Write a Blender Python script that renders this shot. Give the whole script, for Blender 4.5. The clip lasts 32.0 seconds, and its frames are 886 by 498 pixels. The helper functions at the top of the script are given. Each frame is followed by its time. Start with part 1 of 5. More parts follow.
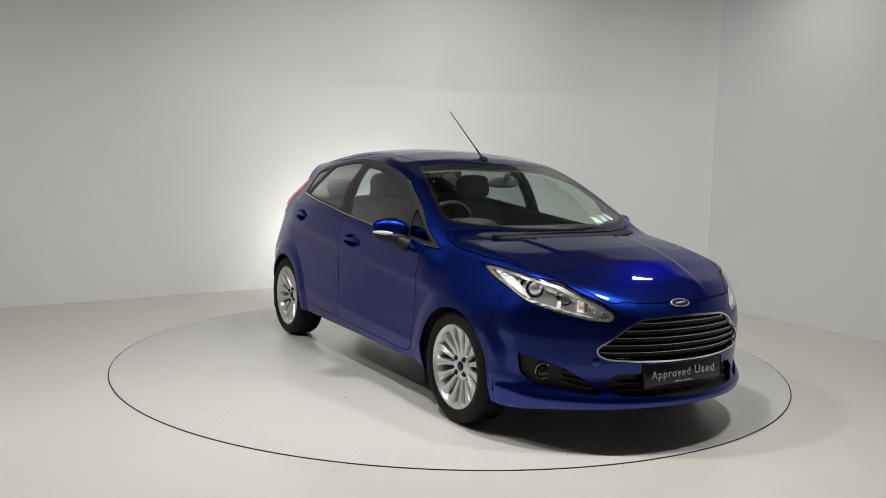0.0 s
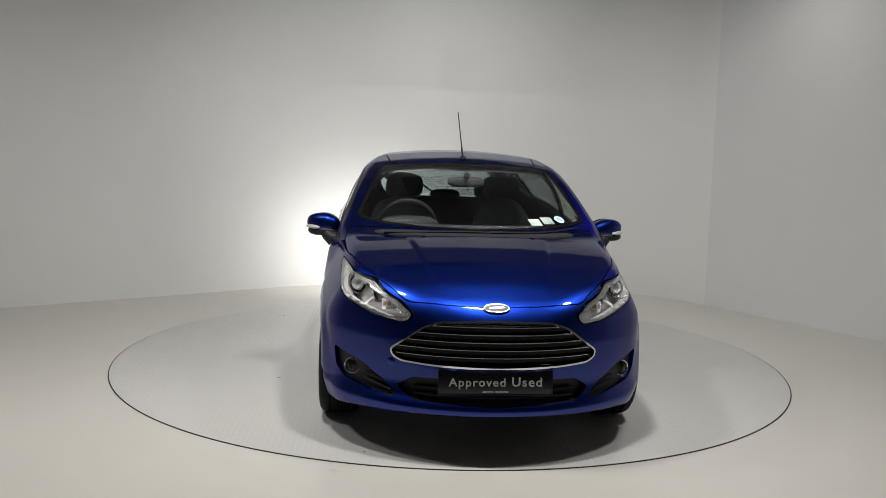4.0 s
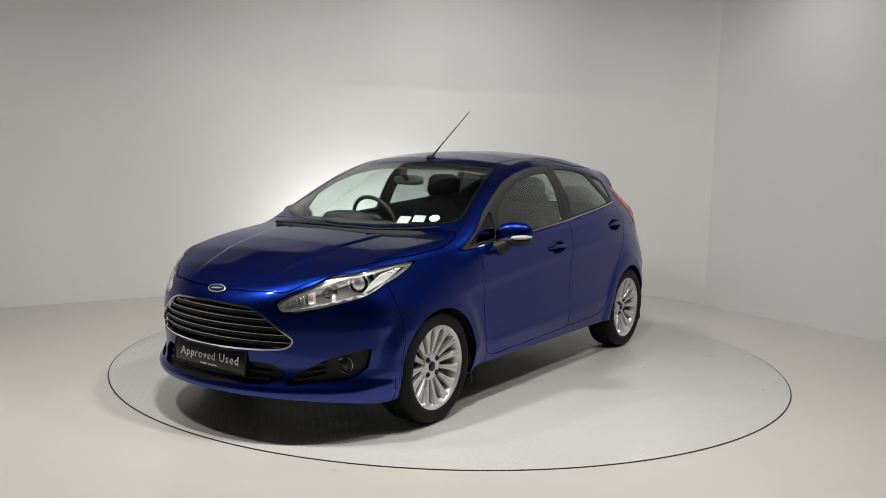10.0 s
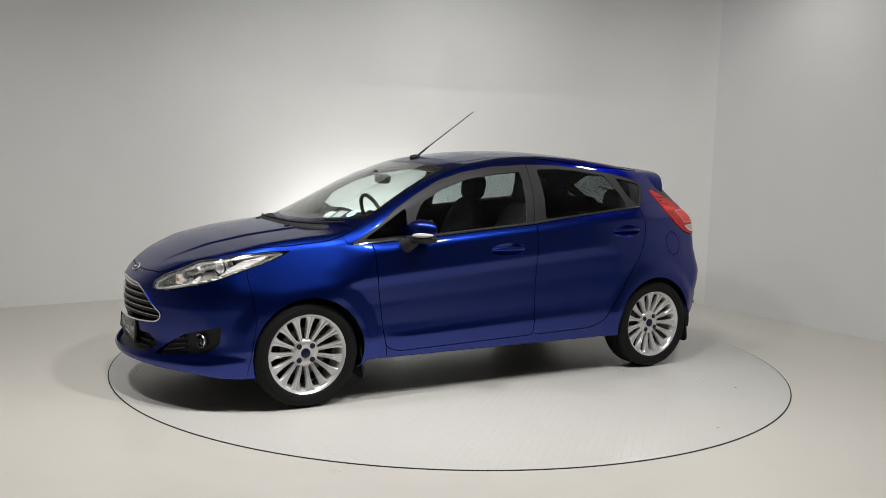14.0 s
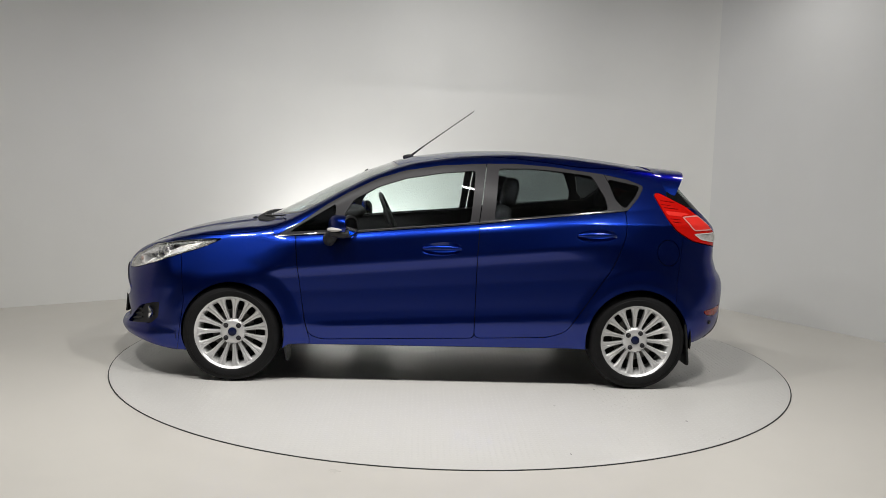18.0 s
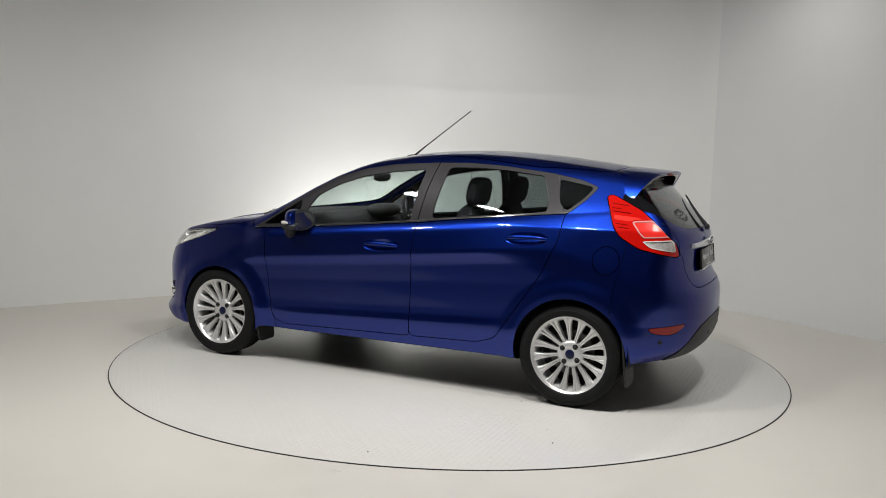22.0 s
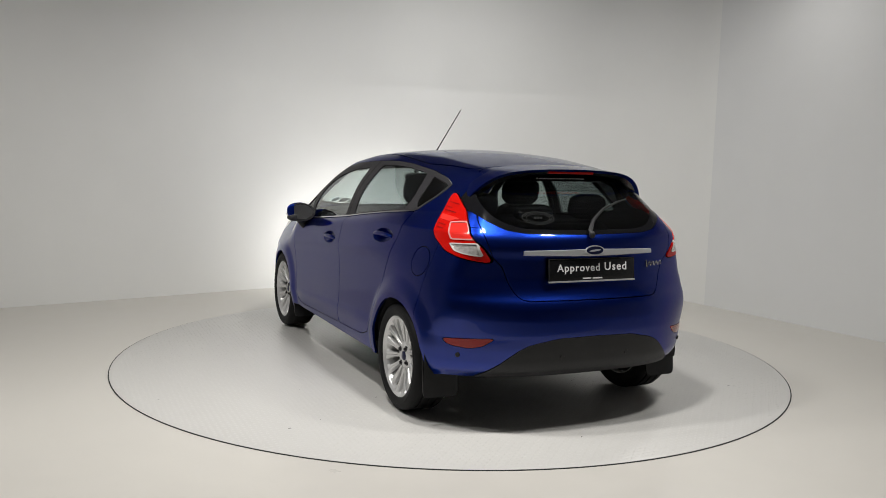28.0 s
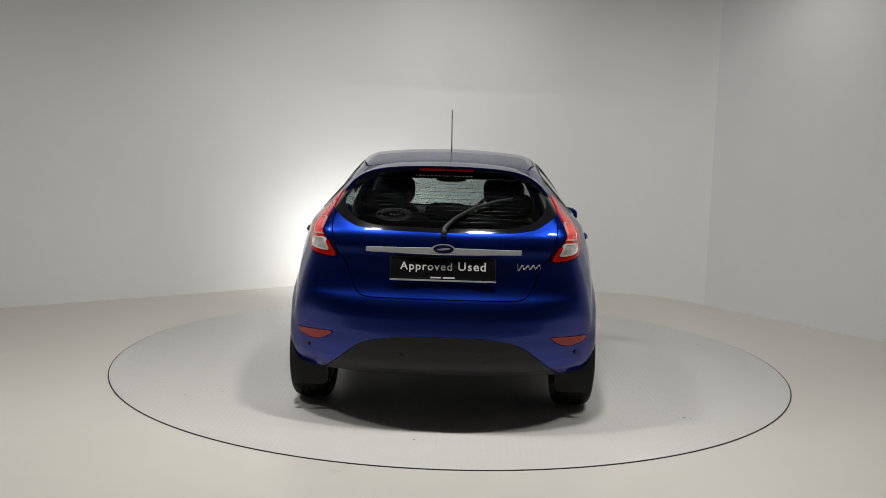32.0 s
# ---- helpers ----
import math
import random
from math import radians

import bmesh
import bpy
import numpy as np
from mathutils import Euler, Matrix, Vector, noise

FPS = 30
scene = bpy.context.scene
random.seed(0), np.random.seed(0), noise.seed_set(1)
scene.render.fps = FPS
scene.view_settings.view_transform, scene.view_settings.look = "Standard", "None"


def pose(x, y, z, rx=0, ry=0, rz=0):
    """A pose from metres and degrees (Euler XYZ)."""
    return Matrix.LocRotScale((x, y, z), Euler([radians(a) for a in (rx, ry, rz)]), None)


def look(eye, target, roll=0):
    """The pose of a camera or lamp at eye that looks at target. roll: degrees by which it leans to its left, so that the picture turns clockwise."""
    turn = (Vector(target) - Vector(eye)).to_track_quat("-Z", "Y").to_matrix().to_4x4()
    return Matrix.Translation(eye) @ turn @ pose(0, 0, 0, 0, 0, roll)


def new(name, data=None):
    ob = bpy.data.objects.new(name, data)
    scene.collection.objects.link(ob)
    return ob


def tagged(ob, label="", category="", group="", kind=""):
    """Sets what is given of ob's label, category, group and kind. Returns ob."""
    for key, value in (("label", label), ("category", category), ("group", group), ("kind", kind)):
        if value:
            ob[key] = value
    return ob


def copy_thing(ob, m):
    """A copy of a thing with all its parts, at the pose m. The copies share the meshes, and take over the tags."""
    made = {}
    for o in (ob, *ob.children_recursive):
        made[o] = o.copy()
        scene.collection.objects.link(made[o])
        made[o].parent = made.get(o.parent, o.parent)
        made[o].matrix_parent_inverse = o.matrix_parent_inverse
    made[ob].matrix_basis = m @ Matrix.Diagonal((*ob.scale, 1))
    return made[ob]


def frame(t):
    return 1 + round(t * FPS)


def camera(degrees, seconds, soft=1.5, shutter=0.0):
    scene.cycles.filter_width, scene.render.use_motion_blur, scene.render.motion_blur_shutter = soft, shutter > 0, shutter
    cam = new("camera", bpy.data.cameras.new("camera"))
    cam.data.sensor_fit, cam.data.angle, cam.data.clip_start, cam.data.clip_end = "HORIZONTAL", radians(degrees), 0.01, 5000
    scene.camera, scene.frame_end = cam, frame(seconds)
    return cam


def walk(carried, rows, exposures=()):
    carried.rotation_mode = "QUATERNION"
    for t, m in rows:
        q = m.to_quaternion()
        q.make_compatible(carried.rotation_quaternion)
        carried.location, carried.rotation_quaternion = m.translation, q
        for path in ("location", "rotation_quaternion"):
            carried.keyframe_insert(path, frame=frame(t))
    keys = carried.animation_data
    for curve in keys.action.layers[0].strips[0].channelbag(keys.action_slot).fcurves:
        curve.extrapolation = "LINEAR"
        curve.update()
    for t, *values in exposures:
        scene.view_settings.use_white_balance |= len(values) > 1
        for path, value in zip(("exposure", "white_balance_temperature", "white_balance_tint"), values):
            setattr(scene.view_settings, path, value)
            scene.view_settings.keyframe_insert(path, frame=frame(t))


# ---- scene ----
# A blue five-door hatchback turns on a round turntable in a pale photo bay; the camera stands still.
cam = camera(55.0, 32.0, soft=0.65)
EYE, AIM = (0.0, -5.989, 1.4015), (-0.0645, -0.0235, 0.7596)
walk(cam, [(0.0, look(EYE, AIM, 1.61)), (32.0, look(EYE, AIM, 1.61))],
     [(0.0, 0.0), (1.0, 0.0), (2.0, -0.15), (3.0, -0.24), (6.0, -0.28), (7.0, -0.18), (9.0, -0.17), (10.0, -0.03), (11.0, 0.0), (28.0, 0.0), (29.0, -0.13), (30.0, -0.24), (31.0, -0.21), (32.0, -0.21)])

# ---- light ----
world = bpy.data.worlds.new("world")
scene.world = world
world.use_nodes = True
world.node_tree.nodes["Background"].inputs[0].default_value = (0.5, 0.52, 0.55, 1)
world.node_tree.nodes["Background"].inputs[1].default_value = 0.03


def lamp(name, kind, energy, m, size=(0.3, 0.3), color=(1, 1, 1), spot=60, blend=1.0):
    data = bpy.data.lights.new(name, kind)
    data.energy, data.color = energy, color
    if kind == "AREA":
        data.shape, data.size, data.size_y = "RECTANGLE", size[0], size[1]
    if kind == "SPOT":
        data.spot_size, data.spot_blend, data.shadow_soft_size = radians(spot), blend, size[0]
    ob = new(name, data)
    ob.matrix_world = m
    return ob


CEILING = 3.3
# ceiling panels known by what they mirror on the car, plus added wall washes
# the leftmost panel continues the row, added to brighten the left wall
LAMPS = ((-2.55, -1.9, 34), (-1.1, -2.0, 52), (0.35, -2.1, 57), (1.8, -1.9, 36), (2.45, 1.05, 9))
for px, py, watts in LAMPS:
    lamp("ceiling_lamp", "AREA", watts, look((px, py, CEILING - 0.06), (px, py + (0.35 if py < 0 else 0.0), 0)), (0.27, 0.17), (1.0, 0.98, 0.95))
# unseen low lamp, added behind the car for the glow on the wall
lamp("unseen_wall_washer", "AREA", 18, look((-0.80, 2.32, 0.45), (-0.95, 3.15, 0.45)), (0.40, 0.30), (1.0, 0.99, 0.97))
# unseen spot, added to brighten the back wall broadly
lamp("wall_fill_spot", "SPOT", 130, look((-0.2, 0.7, 3.15), (-0.15, 3.15, 0.2)), (0.12, 0.12), (1.0, 0.99, 0.97), 165, 1.0)


# ---- materials ----
def material(name, color, rough=0.5, metal=0.0, vary=0.0, scale=8.0, bump=0.0, bump_scale=60.0, coat=0.0, alpha=1.0, glow=0.0, spec=0.5, rough_vary=0.0):
    """A plain surface with variation at two scales and fine relief."""
    m = bpy.data.materials.new(name)
    m.use_nodes = True
    nt = m.node_tree
    p = nt.nodes["Principled BSDF"]
    p.inputs["Base Color"].default_value = (*color, 1)
    p.inputs["Roughness"].default_value = rough
    p.inputs["Metallic"].default_value = metal
    p.inputs["Specular IOR Level"].default_value = spec
    p.inputs["Coat Weight"].default_value = coat
    p.inputs["Coat Roughness"].default_value = 0.03
    if glow:
        p.inputs["Emission Color"].default_value = (*color, 1)
        p.inputs["Emission Strength"].default_value = glow
    co = nt.nodes.new("ShaderNodeTexCoord")
    if vary or rough_vary:
        big, small = nt.nodes.new("ShaderNodeTexNoise"), nt.nodes.new("ShaderNodeTexNoise")
        big.inputs["Scale"].default_value, small.inputs["Scale"].default_value = scale * 0.2, scale
        big.inputs["Detail"].default_value = small.inputs["Detail"].default_value = 6
        nt.links.new(co.outputs["Object"], big.inputs["Vector"])
        nt.links.new(co.outputs["Object"], small.inputs["Vector"])
        add = nt.nodes.new("ShaderNodeMath")
        add.operation = "ADD"
        nt.links.new(big.outputs["Fac"], add.inputs[0])
        nt.links.new(small.outputs["Fac"], add.inputs[1])
        if vary:
            r = nt.nodes.new("ShaderNodeMapRange")
            r.inputs[1].default_value, r.inputs[2].default_value = 0.6, 1.4
            r.inputs[3].default_value, r.inputs[4].default_value = 1 - vary, 1 + vary
            nt.links.new(add.outputs[0], r.inputs[0])
            mul = nt.nodes.new("ShaderNodeVectorMath")
            mul.operation = "SCALE"
            mul.inputs[0].default_value = color
            nt.links.new(r.outputs[0], mul.inputs["Scale"])
            nt.links.new(mul.outputs[0], p.inputs["Base Color"])
        if rough_vary:
            r2 = nt.nodes.new("ShaderNodeMapRange")
            r2.inputs[1].default_value, r2.inputs[2].default_value = 0.6, 1.4
            r2.inputs[3].default_value, r2.inputs[4].default_value = max(0.02, rough - rough_vary), rough + rough_vary
            nt.links.new(add.outputs[0], r2.inputs[0])
            nt.links.new(r2.outputs[0], p.inputs["Roughness"])
    if bump:
        n2, b = nt.nodes.new("ShaderNodeTexNoise"), nt.nodes.new("ShaderNodeBump")
        n2.inputs["Scale"].default_value, n2.inputs["Detail"].default_value = bump_scale, 4
        b.inputs["Strength"].default_value, b.inputs["Distance"].default_value = bump, 0.002
        nt.links.new(co.outputs["Object"], n2.inputs["Vector"])
        nt.links.new(n2.outputs["Fac"], b.inputs["Height"])
        nt.links.new(b.outputs["Normal"], p.inputs["Normal"])
    return m


def glass(name, tint, rough=0.0):
    m = bpy.data.materials.new(name)
    m.use_nodes = True
    p = m.node_tree.nodes["Principled BSDF"]
    p.inputs["Base Color"].default_value = (*tint, 1)
    p.inputs["Roughness"].default_value = rough
    p.inputs["Transmission Weight"].default_value = 1.0
    p.inputs["IOR"].default_value = 1.45
    return m


def car_paint():
    """Deep blue metallic paint under clear lacquer, with fine flakes and faint orange peel."""
    m = material("blue_metallic_paint", (0.0047, 0.0215, 0.208), 0.33, 1.0, coat=1.0)
    nt = m.node_tree
    p = nt.nodes["Principled BSDF"]
    p.inputs["Specular Tint"].default_value = (0.13, 0.24, 0.50, 1)
    p.inputs["Coat IOR"].default_value, p.inputs["Coat Weight"].default_value = 1.5, 0.8
    co = nt.nodes.new("ShaderNodeTexCoord")
    fl, bp = nt.nodes.new("ShaderNodeTexVoronoi"), nt.nodes.new("ShaderNodeBump")
    fl.inputs["Scale"].default_value = 900
    bp.inputs["Strength"].default_value, bp.inputs["Distance"].default_value = 0.12, 0.0006
    nt.links.new(co.outputs["Object"], fl.inputs["Vector"])
    nt.links.new(fl.outputs["Distance"], bp.inputs["Height"])
    nt.links.new(bp.outputs["Normal"], p.inputs["Normal"])
    peel, bc = nt.nodes.new("ShaderNodeTexNoise"), nt.nodes.new("ShaderNodeBump")
    peel.inputs["Scale"].default_value = 70
    bc.inputs["Strength"].default_value, bc.inputs["Distance"].default_value = 0.05, 0.001
    nt.links.new(co.outputs["Object"], peel.inputs["Vector"])
    nt.links.new(peel.outputs["Fac"], bc.inputs["Height"])
    nt.links.new(bc.outputs["Normal"], p.inputs["Coat Normal"])
    return m


PAINT = car_paint()
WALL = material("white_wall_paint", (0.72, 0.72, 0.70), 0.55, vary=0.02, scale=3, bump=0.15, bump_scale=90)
# the white wall paint again, with the side wall's half shade in its colour
SIDEWALL = material("half_shade_wall_paint", (0.655, 0.66, 0.655), 0.55, vary=0.02, scale=3, bump=0.15, bump_scale=90)
FLOOR = material("pale_floor_paint", (0.590, 0.568, 0.522), 0.34, vary=0.035, scale=5, bump=0.08, bump_scale=40, rough_vary=0.08)
PLATE = material("painted_tread_plate", (0.59, 0.58, 0.555), 0.30, vary=0.02, scale=9, bump=0.05, bump_scale=50, rough_vary=0.03)
GROOVE = material("dark_groove", (0.02, 0.02, 0.02), 0.8)
CEIL = material("dark_ceiling", (0.15, 0.15, 0.152), 0.9, vary=0.02)
DARKFLOOR = material("unseen_dark_floor", (0.26, 0.26, 0.25), 0.6, vary=0.1, scale=6)
DARKWALL = material("unseen_grey_wall", (0.30, 0.30, 0.305), 0.8, vary=0.05)
BLACK = material("black_plastic", (0.020, 0.020, 0.021), 0.45, vary=0.15, scale=40, bump=0.2, bump_scale=400, spec=0.25)
GREYTRIM = material("satin_grey_trim", (0.019, 0.018, 0.020), 0.50, vary=0.08, scale=30, bump=0.1, bump_scale=300, spec=0.28)
VOID = material("matt_black", (0.014, 0.014, 0.014), 0.9)
RUBBER = material("tyre_rubber", (0.010, 0.010, 0.0105), 0.62, vary=0.2, scale=25, bump=0.25, bump_scale=220, spec=0.16)
ALLOY = material("silver_alloy", (0.70, 0.70, 0.695), 0.26, 0.5, vary=0.04, scale=20)
STEEL = material("dark_steel", (0.10, 0.095, 0.09), 0.45, 0.8, vary=0.2, scale=30)
PLATEBLACK = material("gloss_black_plate", (0.006, 0.006, 0.007), 0.22, vary=0.1, scale=30)
GLOSSBLACK = material("gloss_black", (0.005, 0.005, 0.006), 0.08, vary=0.1, scale=30)
BOWL = material("silvered_bowl", (0.78, 0.78, 0.77), 0.24, 0.65, bump=0.3, bump_scale=150)
LAMPCHROME = material("lamp_chrome", (0.80, 0.80, 0.80), 0.13, 0.9)
STRIP = material("polished_strip", (0.55, 0.55, 0.56), 0.12, 1.0)
GRILLEBLACK = material("grille_black", (0.008, 0.008, 0.009), 0.4, spec=0.25)
CHROME = material("chrome", (0.82, 0.82, 0.83), 0.07, 1.0)
SATIN = material("brushed_chrome", (0.74, 0.74, 0.74), 0.28, 0.7)
RED = material("red_lens", (0.46, 0.005, 0.003), 0.10, coat=0.0, vary=0.10, scale=60, spec=0.4)
REDGLOW = material("bright_red_lens", (0.72, 0.030, 0.022), 0.10, bump=0.25, bump_scale=420)
PINKLENS = material("pale_red_lens", (0.60, 0.26, 0.24), 0.12, coat=0.6)
DARKRED = material("dark_red_rib", (0.22, 0.003, 0.003), 0.12, coat=0.6)
GREYLENS = material("grey_facet_lens", (0.58, 0.56, 0.54), 0.18, 0.4, coat=1.0, vary=0.5, scale=45, bump=0.8, bump_scale=70)
REFLECT = material("red_reflector", (0.30, 0.008, 0.006), 0.18, coat=0.3, bump=0.3, bump_scale=400)
WHITELENS = material("clear_ribbed_lens", (0.58, 0.56, 0.53), 0.15, coat=1.0, bump=0.4, bump_scale=120)
AMBER = material("brown_bulb", (0.36, 0.20, 0.15), 0.3, coat=0.5)
BADGE = material("blue_enamel", (0.004, 0.008, 0.04), 0.35, spec=0.3)
CLOTH = material("charcoal_cloth", (0.026, 0.026, 0.029), 0.95, vary=0.2, scale=60, bump=0.4, bump_scale=500, spec=0.2)
LINING = material("dark_cabin_trim", (0.024, 0.024, 0.026), 0.8, vary=0.15, scale=30, bump=0.3, bump_scale=300, spec=0.2)
HEADLINER = material("grey_headliner", (0.10, 0.10, 0.10), 0.9, vary=0.05, scale=40)
WHITE = material("white_lettering", (0.72, 0.72, 0.72), 0.5)
PAPER = material("pale_disc_paper", (0.30, 0.33, 0.30), 0.6, vary=0.05, scale=80)
GREENISH = material("pale_green_print", (0.42, 0.62, 0.40), 0.6)
BLUEISH = material("pale_blue_print", (0.38, 0.55, 0.72), 0.6)
GREYPRINT = material("grey_print", (0.30, 0.31, 0.32), 0.6)
FAINTPRINT = material("faint_grey_print", (0.022, 0.023, 0.023), 0.9, spec=0.05)
GLASS = glass("windscreen_glass", (0.82, 0.89, 0.87))
TINT = glass("tinted_glass", (0.42, 0.47, 0.47))
DARKTINT = glass("dark_tinted_glass", (0.07, 0.075, 0.08))
LENS = glass("lamp_lens", (0.97, 0.97, 0.97))
MIRROR = material("mirror_glass", (0.85, 0.86, 0.87), 0.02, 1.0)


def curve(points, soft=0.0):
    """A softened line through (position, value) pairs, as a function of numpy arrays."""
    a = np.array(sorted(points), float)
    lo, hi = a[0, 0] - 1.0, a[-1, 0] + 1.0
    xs = np.linspace(lo, hi, 3001)
    ys = np.interp(xs, a[:, 0], a[:, 1])
    s0 = (a[1, 1] - a[0, 1]) / (a[1, 0] - a[0, 0])
    s1 = (a[-1, 1] - a[-2, 1]) / (a[-1, 0] - a[-2, 0])
    ys = np.where(xs < a[0, 0], a[0, 1] + s0 * (xs - a[0, 0]), ys)
    ys = np.where(xs > a[-1, 0], a[-1, 1] + s1 * (xs - a[-1, 0]), ys)
    if soft > 0:
        n = max(1, int(soft / (xs[1] - xs[0])))
        k = np.hanning(2 * n + 3)
        pad = np.concatenate([ys[0] - (ys[1] - ys[0]) * np.arange(n + 1, 0, -1), ys, ys[-1] + (ys[-1] - ys[-2]) * np.arange(1, n + 2)])
        ys = np.convolve(pad, k / k.sum(), "valid")
    return lambda q: np.interp(q, xs, ys)


def smax(a, b, k):
    h = np.clip(0.5 + 0.5 * (a - b) / k, 0, 1)
    return b + (a - b) * h + k * h * (1 - h)


# ---- the car's form: x forward, y to its left, z up, from the middle between the axles ----
TOP = curve([(2.14, 0.565), (2.08, 0.655), (1.98, 0.735), (1.86, 0.802), (1.66, 0.876), (1.46, 0.924), (1.27, 0.956), (1.17, 0.972), (1.07, 1.008),
             (0.876, 1.109), (0.682, 1.209), (0.487, 1.298), (0.292, 1.370), (0.175, 1.402), (-0.1, 1.440), (-0.3, 1.452), (-0.5, 1.456),
             (-0.7, 1.447), (-0.9, 1.433), (-1.1, 1.411), (-1.3, 1.386), (-1.5, 1.355), (-1.75, 1.31)], 0.06)
SWEEP = curve([(-0.2, 0.0), (0.2, 0.07), (0.7, 0.25), (1.0, 0.30), (1.3, 0.05), (1.6, 0.0), (2.0, 0.0)], 0.12)
CROWN = curve([(-1.6, 0.14), (0.2, 0.13), (0.6, 0.08), (0.95, 0.035), (1.37, 0.055), (1.65, 0.065), (1.86, 0.066), (1.98, 0.045), (2.1, 0.04)], 0.08)
NOSE = curve([(0.10, 2.0), (0.17, 2.06), (0.21, 2.100), (0.245, 2.127), (0.272, 2.124), (0.310, 2.088), (0.36, 2.080), (0.45, 2.088), (0.56, 2.092), (0.63, 2.082), (0.70, 2.055), (0.76, 2.02), (0.85, 1.95)], 0.032)
TAIL = curve([(0.10, -1.66), (0.20, -1.76), (0.28, -1.838), (0.33, -1.896), (0.37, -1.917), (0.44, -1.930), (0.52, -1.936), (0.60, -1.935), (0.645, -1.927), (0.685, -1.909), (0.712, -1.888), (0.745, -1.872), (0.80, -1.855),
              (0.90, -1.852), (0.95, -1.858), (1.0, -1.842), (1.02, -1.828), (1.1, -1.748), (1.2, -1.648), (1.3, -1.55), (1.4, -1.45)], 0.028)
PLAN = curve([(-2.0, -0.14), (-1.75, -0.075), (-1.5, -0.025), (-1.2, 0.0), (-0.6, 0.0), (0.4, -0.004), (0.9, -0.002), (1.25, 0.0), (1.5, -0.025), (1.75, -0.085), (2.1, -0.2)], 0.15)
LOWER = curve([(-0.2, 0.785), (0.0, 0.812), (0.14, 0.832), (0.30, 0.85), (0.45, 0.846), (0.7, 0.845), (0.88, 0.849), (0.96, 0.858), (1.0, 0.864)], 0.05)
WAIST = curve([(-1.8, 0.60), (-1.4, 0.70), (-1.0, 0.768), (-0.5, 0.790), (0.1, 0.800), (1.0, 0.803)], 0.2)
RAIL = curve([(-1.7, 0.46), (-1.3, 0.56), (-0.9, 0.612), (-0.3, 0.638), (0.3, 0.625), (0.9, 0.60)], 0.2)


HEM = curve([(-2.1, 0.31), (-1.62, 0.285), (-1.5, 0.27), (-1.42, 0.25), (-0.6, 0.25), (0.90, 0.243), (0.96, 0.19), (1.62, 0.180), (1.85, 0.212), (2.05, 0.230), (2.3, 0.25)], 0.02)


def step(q, lo, hi):
    t = np.clip((q - lo) / (hi - lo), 0, 1)
    return t * t * (3 - 2 * t)


def belt(x):
    return 0.896 + (0.994 - x) * 0.0925


def side(x, z):
    """Half the car's width."""
    b = belt(x)
    c = b - 0.18
    low = LOWER((z - 0.2) / (c - 0.2))
    yb = WAIST(x)
    # below the windows the body rolls in as a round shoulder
    mid = 0.858 + (yb - 0.8286) * (z - c) / 0.18 - 6.0 * np.clip(z - b + 0.07, 0, 0.07) ** 2
    f = (z - b) / (1.36 - b)
    up = yb + (RAIL(x) - yb) * np.where(f < 0, 3 * f, f) + 0.05 * np.maximum(f, 0) * (1 - f)
    y = low
    y = -smax(-y, -mid, 0.008)
    y = -smax(-y, -up, 0.02)
    y = -smax(-y, -(0.825 - 0.30 * (z - 0.77) - 0.60 * np.maximum(z - 1.02, 0) + 0.13 * (x + 1.46)), 0.04)
    # raised wheel arches, the fold low on the doors and the splitter's edge
    for ax in (1.2445, -1.2445):
        y = y + 0.018 * (1 - step(np.hypot(x - ax, (z - 0.30) * 0.96), 0.345, 0.445))
    along = step(x, -1.0, -0.55) * (1 - step(x, 0.60, 0.82))
    fold = 0.375 + (0.8 - x) * 0.055
    y = y + 0.006 * along * (1 - step(z, fold - 0.03, fold + 0.012))
    y = y + 0.014 * step(x, 1.45, 1.70) * (1 - step(z, 0.275, 0.315))
    y = y + PLAN(x)
    # the front wings lean in above the wheels
    lean = 0.74 - 0.5 * (z - 0.82) + 0.17 * np.maximum(1.41 - x, 0) - 0.19 * np.maximum(x - 1.41, 0) + 0.13 * (1 - step(x, 0.45, 1.08))
    return -smax(-y, -lean, 0.04)


def field(x, y, z):
    """Below zero inside the car."""
    y = np.abs(y)
    top = z - (TOP(x + SWEEP(x) * y * y) - CROWN(x) * y * y)
    # the bonnet's raised middle, with a soft fold along either side
    fold = 0.40 - 0.13 * (x - 1.1) / 0.8
    lift = np.clip((fold - y) / 0.035 + 0.5, 0, 1) * np.clip((x - 1.10) / 0.12, 0, 1) * np.clip((2.0 - x) / 0.35, 0, 1)
    top = top - 0.007 * lift * lift * (3 - 2 * lift)
    sd = y - side(x, z)
    flat = step(z, 0.325, 0.345) * (1 - step(z, 0.412, 0.458)) * 0.48 * np.maximum(0.265 ** 2 - y * y, 0)
    front = x - (NOSE(z) - 0.5 * y ** 2 - 0.3 * y ** 4 - flat)
    rear = TAIL(z) + 0.15 * y ** 2 + (0.5 - 0.22 * np.clip((z - 0.5) / 0.25, 0, 1)) * y ** 4 - x
    f = smax(top, sd, 0.055)
    f = smax(f, front, 0.05)
    f = smax(f, rear, 0.05)
    return smax(f, 0.17 - z, 0.04)


